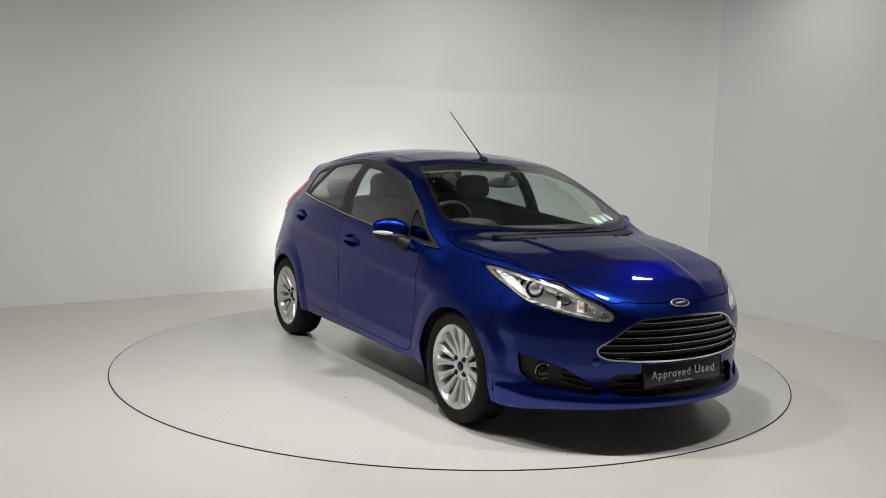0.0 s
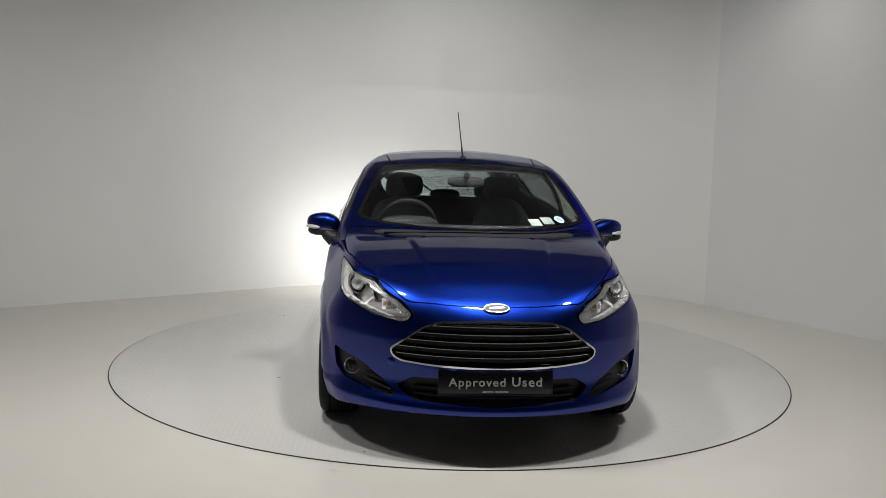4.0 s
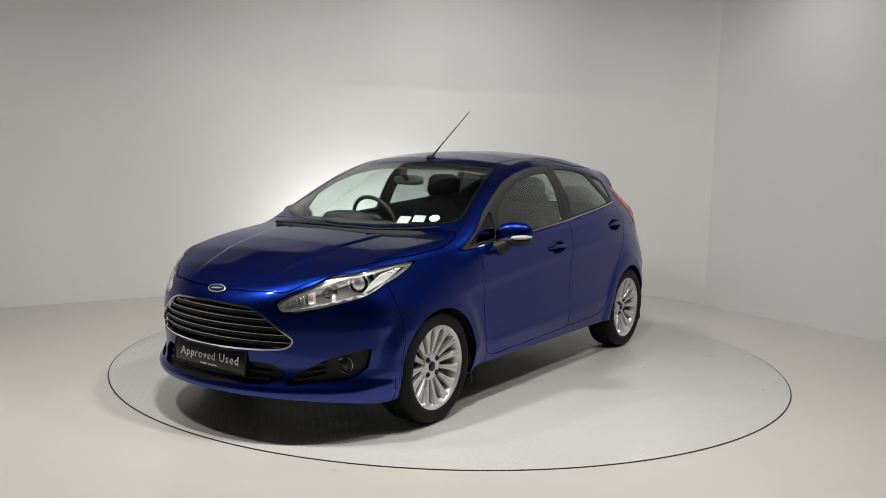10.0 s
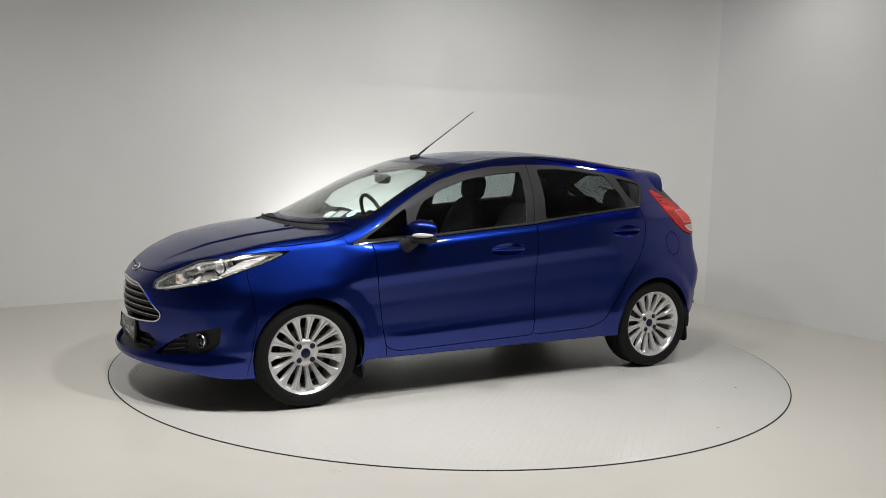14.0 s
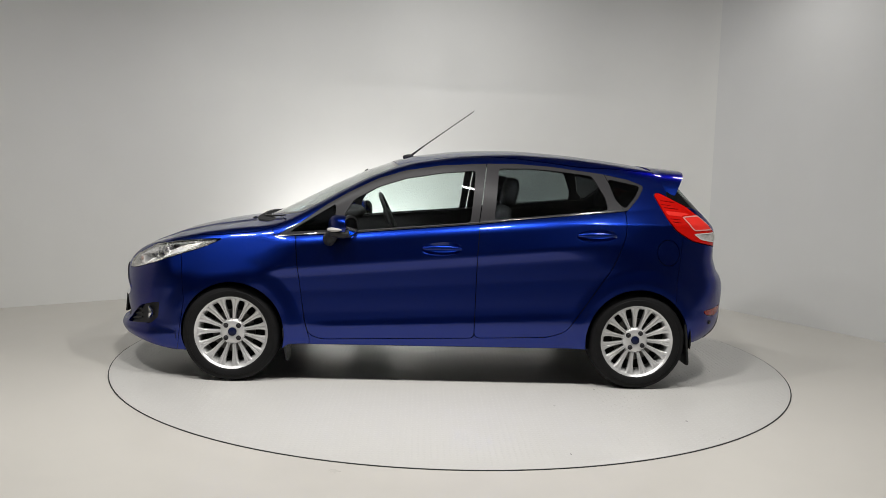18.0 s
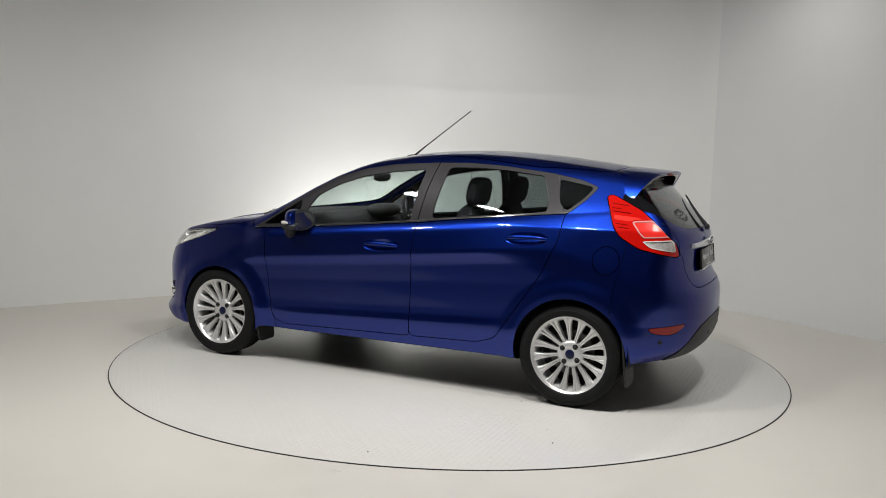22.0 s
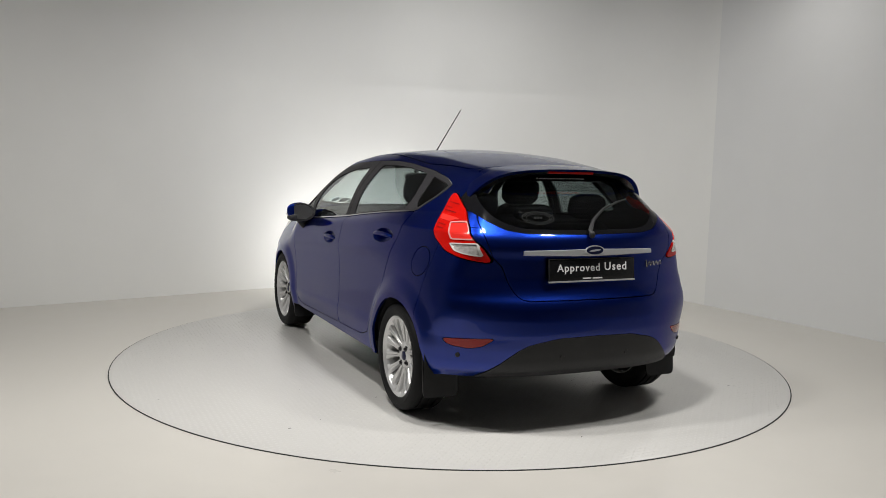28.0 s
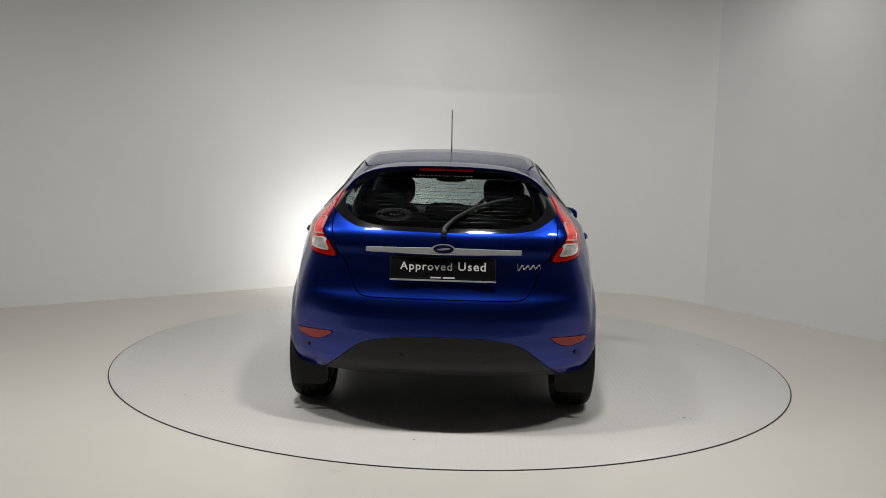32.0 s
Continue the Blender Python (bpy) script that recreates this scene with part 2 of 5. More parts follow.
def skin(n_end, n_mid, n_round, inset=0.0):
    """Half the car's outer surface: a net of points on rays from an axis inside it."""
    xa, xb, z0 = -1.3, 1.4, 0.62
    ends = np.linspace(0, math.pi / 2, n_end + 1)
    ox = np.concatenate([np.full(n_end, xa), np.linspace(xa, xb, n_mid), np.full(n_end, xb)])
    w = np.concatenate([-ends[:0:-1], np.zeros(n_mid), ends[1:]])
    v = np.linspace(-math.pi / 2, math.pi / 2, n_round)
    OX, V = np.meshgrid(ox, v, indexing="ij")
    W = np.meshgrid(w, v, indexing="ij")[0]
    dx, dy, dz = np.sin(W), np.cos(W) * np.cos(V), np.cos(W) * np.sin(V)
    lo, hi = np.zeros_like(OX), np.full_like(OX, 1.5)
    for _ in range(26):
        m = (lo + hi) / 2
        out = field(OX + dx * m, dy * m, z0 + dz * m) > -inset
        hi, lo = np.where(out, m, hi), np.where(out, lo, m)
    P = np.stack([OX + dx * lo, np.maximum(dy * lo, 0), z0 + dz * lo], -1)
    P[:, [0, -1], 1] = 0
    n, k = P.shape[:2]
    i = np.arange(n * k).reshape(n, k)
    a, b, c, d = i[:-1, :-1].ravel(), i[1:, :-1].ravel(), i[1:, 1:].ravel(), i[:-1, 1:].ravel()
    return P.reshape(-1, 3), np.concatenate([np.stack([a, c, b], 1), np.stack([a, d, c], 1)])


# ---- building helpers ----
def link(name, V, F, mat, parent=None, label="", smooth=True):
    """One mesh object out of points and faces."""
    me = bpy.data.meshes.new(name)
    me.from_pydata([tuple(map(float, p)) for p in V], [], [tuple(map(int, f)) for f in F])
    me.materials.append(mat)
    if smooth:
        me.shade_smooth()
    me.update()
    ob = new(name, me)
    ob.parent = parent
    if label:
        ob["label"] = label
    return ob


def part(name, bm, mat, parent, label="", smooth=True, angle=35):
    """Links a bmesh as one mesh object under a thing or a part."""
    bmesh.ops.recalc_face_normals(bm, faces=bm.faces[:])
    me = bpy.data.meshes.new(name)
    if smooth:
        for e in bm.edges:
            e.smooth = len(e.link_faces) != 2 or e.calc_face_angle(0) < radians(angle)
        for f in bm.faces:
            f.smooth = True
    bm.to_mesh(me)
    bm.free()
    me.materials.append(mat)
    ob = new(name, me)
    ob.parent = parent
    if label:
        ob["label"] = label
    return ob


def box(size, at=(0, 0, 0), bevel=0.0, turn=(0, 0, 0), segments=2, bm=None):
    bm = bm or bmesh.new()
    m = pose(*at, *turn) @ Matrix.Diagonal((*size, 1))
    made = bmesh.ops.create_cube(bm, size=1, matrix=m)["verts"]
    if bevel:
        edges = list({e for v in made for e in v.link_edges})
        bmesh.ops.bevel(bm, geom=edges, offset=bevel, segments=segments, affect="EDGES", profile=0.5)
    return bm


def lathe(profile, n=48, m=None, bm=None):
    """Turns (radius, height) pairs about z."""
    bm = bm or bmesh.new()
    m = m or Matrix()
    rings = []
    for r, h in profile:
        rings.append([bm.verts.new(m @ Vector((max(r, 1e-5) * math.cos(2 * math.pi * i / n), max(r, 1e-5) * math.sin(2 * math.pi * i / n), h))) for i in range(n)])
    for a, b in zip(rings, rings[1:]):
        for i in range(n):
            bm.faces.new((a[i], a[(i + 1) % n], b[(i + 1) % n], b[i]))
    return bm


def tube(path, radius, n=8, bm=None, flat=1.0):
    """A rod along a path of points; radius a number or one for each point."""
    bm = bm or bmesh.new()
    P = [Vector(p) for p in path]
    rings = []
    for i, p in enumerate(P):
        d = (P[min(i + 1, len(P) - 1)] - P[max(i - 1, 0)]).normalized()
        up = Vector((0, 0, 1)) if abs(d.z) < 0.95 else Vector((0, 1, 0))
        a = d.cross(up).normalized()
        b = a.cross(d)
        r = radius[i] if isinstance(radius, (list, tuple)) else radius
        rings.append([bm.verts.new(p + r * (math.cos(2 * math.pi * k / n) * a + flat * math.sin(2 * math.pi * k / n) * b)) for k in range(n)])
    for a, b in zip(rings, rings[1:]):
        for k in range(n):
            bm.faces.new((a[k], a[(k + 1) % n], b[(k + 1) % n], b[k]))
    bm.faces.new(rings[0])
    bm.faces.new(rings[-1])
    return bm


def prism(outline, depth, m=None, bm=None, bevel=0.0):
    """A flat outline in its x, y plane given a thickness along z."""
    bm = bm or bmesh.new()
    m = m or Matrix()
    lo = [bm.verts.new(m @ Vector((x, y, 0))) for x, y in outline]
    hi = [bm.verts.new(m @ Vector((x, y, depth))) for x, y in outline]
    n = len(outline)
    bm.faces.new(lo[::-1])
    top = bm.faces.new(hi)
    for i in range(n):
        bm.faces.new((lo[i], lo[(i + 1) % n], hi[(i + 1) % n], hi[i]))
    if bevel:
        bmesh.ops.bevel(bm, geom=list(top.edges), offset=bevel, segments=2, affect="EDGES", profile=0.5)
    return bm


def rounded(poly, r, n=5):
    """The outline with its corners rounded off."""
    out = []
    for i, p in enumerate(poly):
        p, a, b = np.array(p, float), np.array(poly[i - 1], float), np.array(poly[(i + 1) % len(poly)], float)
        la, lb = np.linalg.norm(a - p), np.linalg.norm(b - p)
        q0, q1 = p + (a - p) * min(r / la, 0.48), p + (b - p) * min(r / lb, 0.48)
        for k in range(n + 1):
            t = k / n
            out.append(tuple((1 - t) ** 2 * q0 + 2 * t * (1 - t) * p + t * t * q1))
    return out


def outline_distance(poly, u, v):
    """Signed distance to a closed outline: below zero inside."""
    P = np.array(poly, float)
    d = np.full(u.shape, 1e9)
    s = np.zeros(u.shape, bool)
    for i in range(len(P)):
        a, b = P[i], P[(i + 1) % len(P)]
        e = b - a
        wx, wy = u - a[0], v - a[1]
        t = np.clip((wx * e[0] + wy * e[1]) / (e @ e + 1e-12), 0, 1)
        d = np.minimum(d, (wx - e[0] * t) ** 2 + (wy - e[1] * t) ** 2)
        if a[1] != b[1]:
            s ^= ((a[1] > v) != (b[1] > v)) & (u < e[0] * (v - a[1]) / e[1] + a[0])
    return np.where(s, -1, 1) * np.sqrt(d)


def tidy(V, T):
    used, inv = np.unique(T, return_inverse=True)
    return V[used], inv.reshape(-1, 3)


def split(mesh, phi):
    """Cuts a net of triangles along phi = 0 into the part below and the part above."""
    V, T = mesh
    if len(T) == 0:
        return (V, T), (V, T)
    phi = np.where(np.abs(phi) < 1e-7, 1e-7, phi)
    neg = phi[T] < 0
    k = neg.sum(1)
    keep_in, keep_out = T[k == 3], T[k == 0]
    mixed, nm = T[(k == 1) | (k == 2)], neg[(k == 1) | (k == 2)]
    if len(mixed):
        lone_neg = nm.sum(1) == 1
        pos = np.argmax(np.where(lone_neg[:, None], nm, ~nm), 1)
        i = np.arange(len(mixed))
        a, b, c = mixed[i, pos], mixed[i, (pos + 1) % 3], mixed[i, (pos + 2) % 3]
        pairs = np.sort(np.concatenate([np.stack([a, b], 1), np.stack([a, c], 1)]), 1)
        uniq, inv = np.unique(pairs, axis=0, return_inverse=True)
        inv = inv.ravel()
        f0, f1 = phi[uniq[:, 0]], phi[uniq[:, 1]]
        t = (f0 / (f0 - f1))[:, None]
        N = V[uniq[:, 0]] * (1 - t) + V[uniq[:, 1]] * t
        ab, ac = inv[:len(mixed)] + len(V), inv[len(mixed):] + len(V)
        V = np.concatenate([V, N])
        lone = np.stack([a, ab, ac], 1)
        rest = np.concatenate([np.stack([ab, b, c], 1), np.stack([ab, c, ac], 1)])
        two = np.concatenate([lone_neg, lone_neg])
        keep_in = np.concatenate([keep_in, lone[lone_neg], rest[~two]])
        keep_out = np.concatenate([keep_out, lone[~lone_neg], rest[two]])
    return tidy(V, keep_in) if len(keep_in) else (V[:0], keep_in), tidy(V, keep_out) if len(keep_out) else (V[:0], keep_out)


def take(mesh, phi_of, gap=0.0):
    """Takes a region out of a net, leaving a joint of twice the gap: (region, rest)."""
    inside, _ = split(mesh, phi_of(mesh[0]) + gap)
    _, outside = split(mesh, phi_of(mesh[0]) - gap)
    return inside, outside


def by_side(poly, r=0.0, ymin=-1.0):
    q = rounded(poly, r) if r else poly
    return lambda V: np.maximum(outline_distance(q, V[:, 0], V[:, 2]), ymin - V[:, 1])


def by_top(poly, r=0.0, zmin=0.5):
    q = rounded(poly, r) if r else poly
    return lambda V: np.maximum(outline_distance(q, V[:, 0], V[:, 1]), zmin - V[:, 2])


def by_front(poly, r=0.0, xmin=1.2):
    q = rounded(poly, r) if r else poly
    return lambda V: np.maximum(outline_distance(q, V[:, 1], V[:, 2]), xmin - V[:, 0])


def by_rear(poly, r=0.0, xmax=-1.2):
    q = rounded(poly, r) if r else poly
    return lambda V: np.maximum(outline_distance(q, V[:, 1], V[:, 2]), V[:, 0] - xmax)


def normals(V, T):
    n = np.cross(V[T[:, 1]] - V[T[:, 0]], V[T[:, 2]] - V[T[:, 0]])
    out = np.zeros_like(V)
    for i in range(3):
        np.add.at(out, T[:, i], n)
    return out / (np.linalg.norm(out, axis=1, keepdims=True) + 1e-12)


def whole(mesh):
    """Both halves of a net that meets the car's middle plane, welded."""
    V, T = mesh
    W = np.concatenate([V, V * [1, -1, 1]]) + 0.0
    T = np.concatenate([T, T[:, ::-1] + len(V)])
    key, first, inv = np.unique(np.round(W, 5) + 0.0, axis=0, return_index=True, return_inverse=True)
    T = inv.ravel()[T]
    T = T[(T[:, 0] != T[:, 1]) & (T[:, 1] != T[:, 2]) & (T[:, 0] != T[:, 2])]
    return W[first], T


def other(mesh):
    return mesh[0] * [1, -1, 1], mesh[1][:, ::-1]


def true_normals(V):
    """The car's form's own normals, smoother than those of the net."""
    h = 0.005
    g = np.stack([field(*[V[:, i] + (h if i == k else 0) for i in range(3)]) - field(*[V[:, i] - (h if i == k else 0) for i in range(3)]) for k in range(3)], 1)
    return g / (np.linalg.norm(g, axis=1, keepdims=True) + 1e-12)


def shell(name, mesh, mat, parent, label="", depth=0.014, lift=0.0, closed=False):
    """A sheet cut from the car's form with turned-in edges; closed gives it a back as well."""
    V, T = mesh
    N = true_normals(V)
    V = V + N * lift
    E = np.concatenate([T[:, [0, 1]], T[:, [1, 2]], T[:, [2, 0]]])
    key = np.sort(E, 1)
    _, inv, cnt = np.unique(key, axis=0, return_inverse=True, return_counts=True)
    rim = E[cnt[inv.ravel()] == 1]
    ids, ri = np.unique(rim, return_inverse=True)
    ri = ri.reshape(-1, 2)
    n0, k = len(V), len(ids)
    P = np.concatenate([V, V[ids], V[ids] - N[ids] * depth])
    a, b = ri[:, 0] + n0, ri[:, 1] + n0
    F = T.tolist() + np.stack([b, a, a + k, b + k], 1).tolist()
    if closed:
        m0 = len(P)
        P = np.concatenate([P, V - N * depth])
        F += (T[:, ::-1] + m0).tolist()
    ob = link(name, P, F, mat, parent, label)
    vn = np.zeros(len(P) * 3)
    ob.data.vertices.foreach_get("normal", vn)
    vn = vn.reshape(-1, 3)
    vn[:n0] = N
    if closed:
        vn[m0:] = -N
    ob.data.normals_split_custom_set_from_vertices(vn.tolist())
    return ob


def on_skin(x=None, y=None, z=None, out=0.0):
    """The place on the car's form where the one coordinate left out (None) meets it."""
    lo, hi = {"x": (0, 2.4), "y": (0, 1.2), "z": (0.3, 1.6)}["x" if x is None else "y" if y is None else "z"]
    if x is None and out < 0:
        lo, hi = 0, -2.4
    for _ in range(40):
        m = (lo + hi) / 2
        q = (m if x is None else x, m if y is None else y, m if z is None else z)
        if field(np.array(q[0]), np.array(q[1]), np.array(q[2])) > 0:
            hi = m
        else:
            lo = m
    return q


def skin_normal(p):
    h = 0.004
    g = [float(field(*[np.array(p[i] + (h if i == k else 0)) for i in range(3)]) - field(*[np.array(p[i] - (h if i == k else 0)) for i in range(3)])) for k in range(3)]
    return Vector(g).normalized()


def seat_on(p, twist=0.0, lift=0.0):
    """A pose whose z stands square on the car's form at p, its x as level as can be."""
    n = skin_normal(p)
    x = Vector((0, 0, 1)).cross(n).normalized()
    y = n.cross(x)
    return Matrix.Translation(Vector(p) + n * lift) @ Matrix((x, y, n)).transposed().to_4x4() @ pose(0, 0, 0, 0, 0, twist)


# ---- the bay ----
def bay():
    floor = part("floor", prism([(-6.6, -3.1), (5.6, -3.1), (5.6, 4.2), (-6.6, 4.2)], 0.1, pose(0, 0, -0.102)), FLOOR, None, smooth=False)
    # unseen darker floor, added to darken what the lower body mirrors
    apron = part("floor_apron", prism([(-6.6, -9), (5.6, -9), (5.6, -3.1), (-6.6, -3.1)], 0.1, pose(0, 0, -0.102)), DARKFLOOR, None, smooth=False)
    tagged(apron, "unseen grey floor added to darken the car's reflections", "floor", kind="structure")
    tagged(floor, "pale cream painted concrete floor with faint scuffs", "floor", kind="structure")
    plan = [(-6.4, -0.72), (-3.9, 1.22), (-3.1, 1.82), (-2.3, 2.44), (-1.72, 2.90), (-1.35, 3.09), (-0.9, 3.16), (0, 3.17), (1.0, 3.17), (1.6, 3.16), (1.90, 3.10), (2.14, 2.98), (2.36, 2.78), (2.55, 2.50)]
    wall = bmesh.new()
    back = [(x * 1.035, y * 1.035 + 0.02) for x, y in plan[::-1]]
    prism(plan + back, CEILING, pose(0, 0, -0.002), wall)
    tagged(part("wall_back", wall, WALL, None, angle=25), "white painted curved backdrop wall washed with light", "wall", kind="structure")
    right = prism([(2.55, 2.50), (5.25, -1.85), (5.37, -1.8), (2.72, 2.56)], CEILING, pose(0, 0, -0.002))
    tagged(part("wall_right", right, SIDEWALL, None, smooth=False), "white painted flat side wall, its half shade put into the colour", "wall", kind="structure")
    # unseen walls, added to close the room; their grey fills the car's reflections
    for name, pts in (("wall_far_left", [(-6.4, -0.72), (-6.5, -0.72), (-6.5, -8.9), (-6.4, -8.9)]), ("wall_far_right", [(5.25, -1.85), (5.25, -8.9), (5.37, -8.9), (5.37, -1.85)]),
                      ("wall_behind", [(-6.4, -8.8), (-6.4, -8.9), (5.25, -8.9), (5.25, -8.8)])):
        tagged(part(name, prism(pts, CEILING, pose(0, 0, -0.002)), DARKWALL, None, smooth=False), "unseen grey wall added to close the room and fill the car's reflections", "wall", kind="structure")
    ceiling = part("ceiling", prism([(-6.5, -8.9), (5.4, -8.9), (5.4, 4.2), (-6.5, 4.2)], 0.1, pose(0, 0, CEILING)), CEIL, None, smooth=False)
    tagged(ceiling, "dark matt ceiling of the photo bay", "ceiling", kind="structure")


DISC = 2.272


def turntable():
    """The round platform: a pale disc with raised treads, set in a dark gap."""
    gap = part("turntable_gap", lathe([(DISC, -0.001), (DISC, 0.0008), (DISC + 0.0068, 0.0008), (DISC + 0.0068, -0.001)], 180), GROOVE, None)
    tagged(gap, "thin dark gap around the turntable", "floor joint", kind="structure")
    base = new("turntable")
    tagged(base, "round pale painted tread-plate turntable flush with the floor", "turntable")
    top = part("platform", lathe([(0.0, 0.004), (DISC - 0.004, 0.004), (DISC, 0.002), (DISC, -0.002)], 180), PLATE, base)
    # raised lozenge treads, every second one turned
    rng = random.Random(5)
    V, F = [], []
    step = 0.031
    n = int(DISC / step) + 1
    for i in range(-n, n + 1):
        for j in range(-n, n + 1):
            x, y = i * step, j * step
            if x * x + y * y > (DISC - 0.03) ** 2:
                continue
            c, s = ((0.7071, 0.7071), (0.7071, -0.7071))[(i + j) % 2]
            k = len(V)
            for a, b, h in ((-0.0165, 0, 0), (0, -0.0068, 0), (0.0165, 0, 0), (0, 0.0068, 0), (-0.008, 0, 0.0005), (0.008, 0, 0.0005)):
                V.append((x + a * c - b * s, y + a * s + b * c, 0.004 + h))
            F += [(k, k + 1, k + 5, k + 4), (k + 1, k + 2, k + 5), (k + 2, k + 3, k + 4, k + 5), (k + 3, k, k + 4)]
    treads = link("treads", V, F, PLATE, base, smooth=False)
    tagged(treads, kind="stuff")
    for k in range(16):
        a, r, w = rng.uniform(0, 6.28), rng.uniform(1.2, 2.15), rng.uniform(0.004, 0.011)
        chip = [(w * (1 + rng.uniform(-0.4, 0.5)) * math.cos(t * 1.047), 0.5 * w * (1 + rng.uniform(-0.4, 0.5)) * math.sin(t * 1.047)) for t in range(6)]
        part("paint_chip", prism(chip, 0.0004, pose(r * math.cos(a), r * math.sin(a), 0.0042, 0, 0, rng.uniform(0, 180))), STEEL, base, "small dark chip in the paint", smooth=False)
    return base


def ceiling_lights():
    """Flat lamp panels on the ceiling, one above each lamp."""
    first = None
    for px, py, _ in LAMPS:
        if first is None:
            first = new("ceiling_light")
            first.location = (px, py, CEILING)
            tagged(first, "flat rectangular white ceiling light panel", "ceiling light", "ceiling lights over the turntable")
            part("lamp_housing", box((0.38, 0.26, 0.05), (0, 0, -0.025), 0.005), GREYTRIM, first, "dark lamp housing")
        else:
            copy_thing(first, pose(px, py, CEILING))


def unseen_wash_light():
    """An unseen low lamp, added behind the car to brighten the wall."""
    base = new("unseen_wash_light")
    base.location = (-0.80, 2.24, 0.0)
    tagged(base, "unseen low wash light on a stand, added for the glow on the wall", "lamp")
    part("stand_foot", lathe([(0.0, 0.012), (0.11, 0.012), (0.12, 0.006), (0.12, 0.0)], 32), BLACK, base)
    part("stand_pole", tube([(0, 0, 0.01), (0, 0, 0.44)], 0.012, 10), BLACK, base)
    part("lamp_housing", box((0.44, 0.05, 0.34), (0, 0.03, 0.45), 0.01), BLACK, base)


def fill_spot_light():
    """An unseen ceiling spot, added to wash the wall, with a shade on its side towards the room."""
    base = new("fill_spot_light")
    base.location = (-0.2, 0.7, CEILING)
    tagged(base, "unseen ceiling spot light added to brighten the backdrop wall", "lamp")
    part("mount", lathe([(0.0, 0.0), (0.05, 0.0), (0.05, -0.015), (0.0, -0.015)], 24), BLACK, base)
    # blocker added so the car's glass doesn't mirror the spot
    part("shade", box((0.8, 0.012, 0.62), (0, -0.16, -0.31), 0.003), BLACK, base, "unseen black plate that keeps the spot off the car's glass")


# ---- the car ----
HUB = 1.2445
DLO = [(0.995, 0.892), (0.817, 0.996), (0.684, 1.094), (0.545, 1.175), (0.374, 1.261), (0.199, 1.315), (-0.013, 1.35), (-0.296, 1.368), (-0.506, 1.371), (-0.716, 1.359),
       (-1.03, 1.323), (-1.206, 1.29), (-1.31, 1.252), (-1.265, 1.185), (-1.171, 1.095), (-0.859, 1.067), (-0.521, 1.032), (-0.259, 0.999), (0.167, 0.96), (0.517, 0.927)]
SILL_LINE = curve([(0.995, 0.892), (0.517, 0.927), (0.167, 0.96), (-0.259, 0.999), (-0.521, 1.032), (-0.859, 1.067), (-1.171, 1.095)])
PANES = {"front_quarter_glass": [(0.905, 0.925), (0.622, 1.102), (0.632, 0.945)],
         "front_door_glass": [(0.563, 0.941), (0.571, 1.037), (0.515, 1.129), (0.365, 1.21), (0.192, 1.267), (-0.019, 1.303), (-0.232, 1.322), (-0.197, 1.009), (0.167, 0.976)],
         "rear_door_glass": [(-0.343, 1.03), (-0.378, 1.338), (-0.56, 1.342), (-0.74, 1.332), (-0.975, 1.306), (-1.045, 1.17), (-1.052, 1.103), (-0.86, 1.083)],
         "rear_quarter_glass": [(-1.072, 1.290), (-1.283, 1.25), (-1.245, 1.19), (-1.163, 1.112), (-1.108, 1.16)]}
WINDSCREEN = [(1.112, -0.3), (1.112, 0.0), (1.07, 0.28), (0.965, 0.52), (0.865, 0.655), (0.80, 0.672), (0.245, 0.535), (0.275, 0.40), (0.315, 0.0), (0.315, -0.3)]
BONNET = [(1.13, -0.3), (1.13, 0.0), (1.085, 0.30), (0.985, 0.55), (0.925, 0.725), (1.10, 0.738), (1.36, 0.708), (1.58, 0.650), (1.77, 0.550), (1.945, 0.410), (1.99, 0.22), (2.005, 0.0), (2.005, -0.3)]
HEADLAMP = [(1.985, 0.68), (1.93, 0.728), (1.77, 0.812), (1.60, 0.846), (1.45, 0.860), (1.315, 0.868), (1.41, 0.824), (1.487, 0.795), (1.63, 0.75), (1.76, 0.70), (1.915, 0.650), (1.985, 0.638)]
TAILLAMP = [(-1.364, 1.207), (-1.40, 1.215), (-1.575, 1.130), (-1.684, 1.045), (-1.772, 0.955), (-1.786, 0.872), (-1.735, 0.890), (-1.59, 0.922), (-1.482, 0.985), (-1.434, 1.05)]
TAILGATE = [(-0.3, 0.69), (0.38, 0.69), (0.425, 0.702), (0.462, 0.755), (0.50, 0.865), (0.545, 0.90), (0.578, 1.0), (0.585, 1.08), (0.56, 1.14), (0.45, 1.30), (0.40, 1.45), (-0.3, 1.45)]
REARGLASS = [(-0.3, 1.020), (0.0, 1.020), (0.36, 1.026), (0.465, 1.041), (0.55, 1.087), (0.628, 1.165), (0.622, 1.215), (0.58, 1.275), (0.50, 1.345), (-0.3, 1.345)]
ROOF = [(0.325, -0.3), (0.325, 0.0), (0.287, 0.40), (0.245, 0.475), (-0.3, 0.52), (-0.9, 0.515), (-1.30, 0.455), (-1.37, 0.43), (-1.39, 0.0), (-1.39, -0.3)]
FRONT_DOOR = [(0.862, 0.93), (0.845, 0.73), (0.80, 0.40), (0.775, 0.305), (0.70, 0.277), (-0.235, 0.304), (-0.243, 0.82), (-0.258, 1.05)]
REAR_DOOR = [(-0.258, 1.05), (-0.243, 0.82), (-0.235, 0.304), (-0.685, 0.318), (-0.80, 0.355), (-0.915, 0.525), (-1.07, 0.755), (-1.155, 0.955), (-1.165, 1.15)]
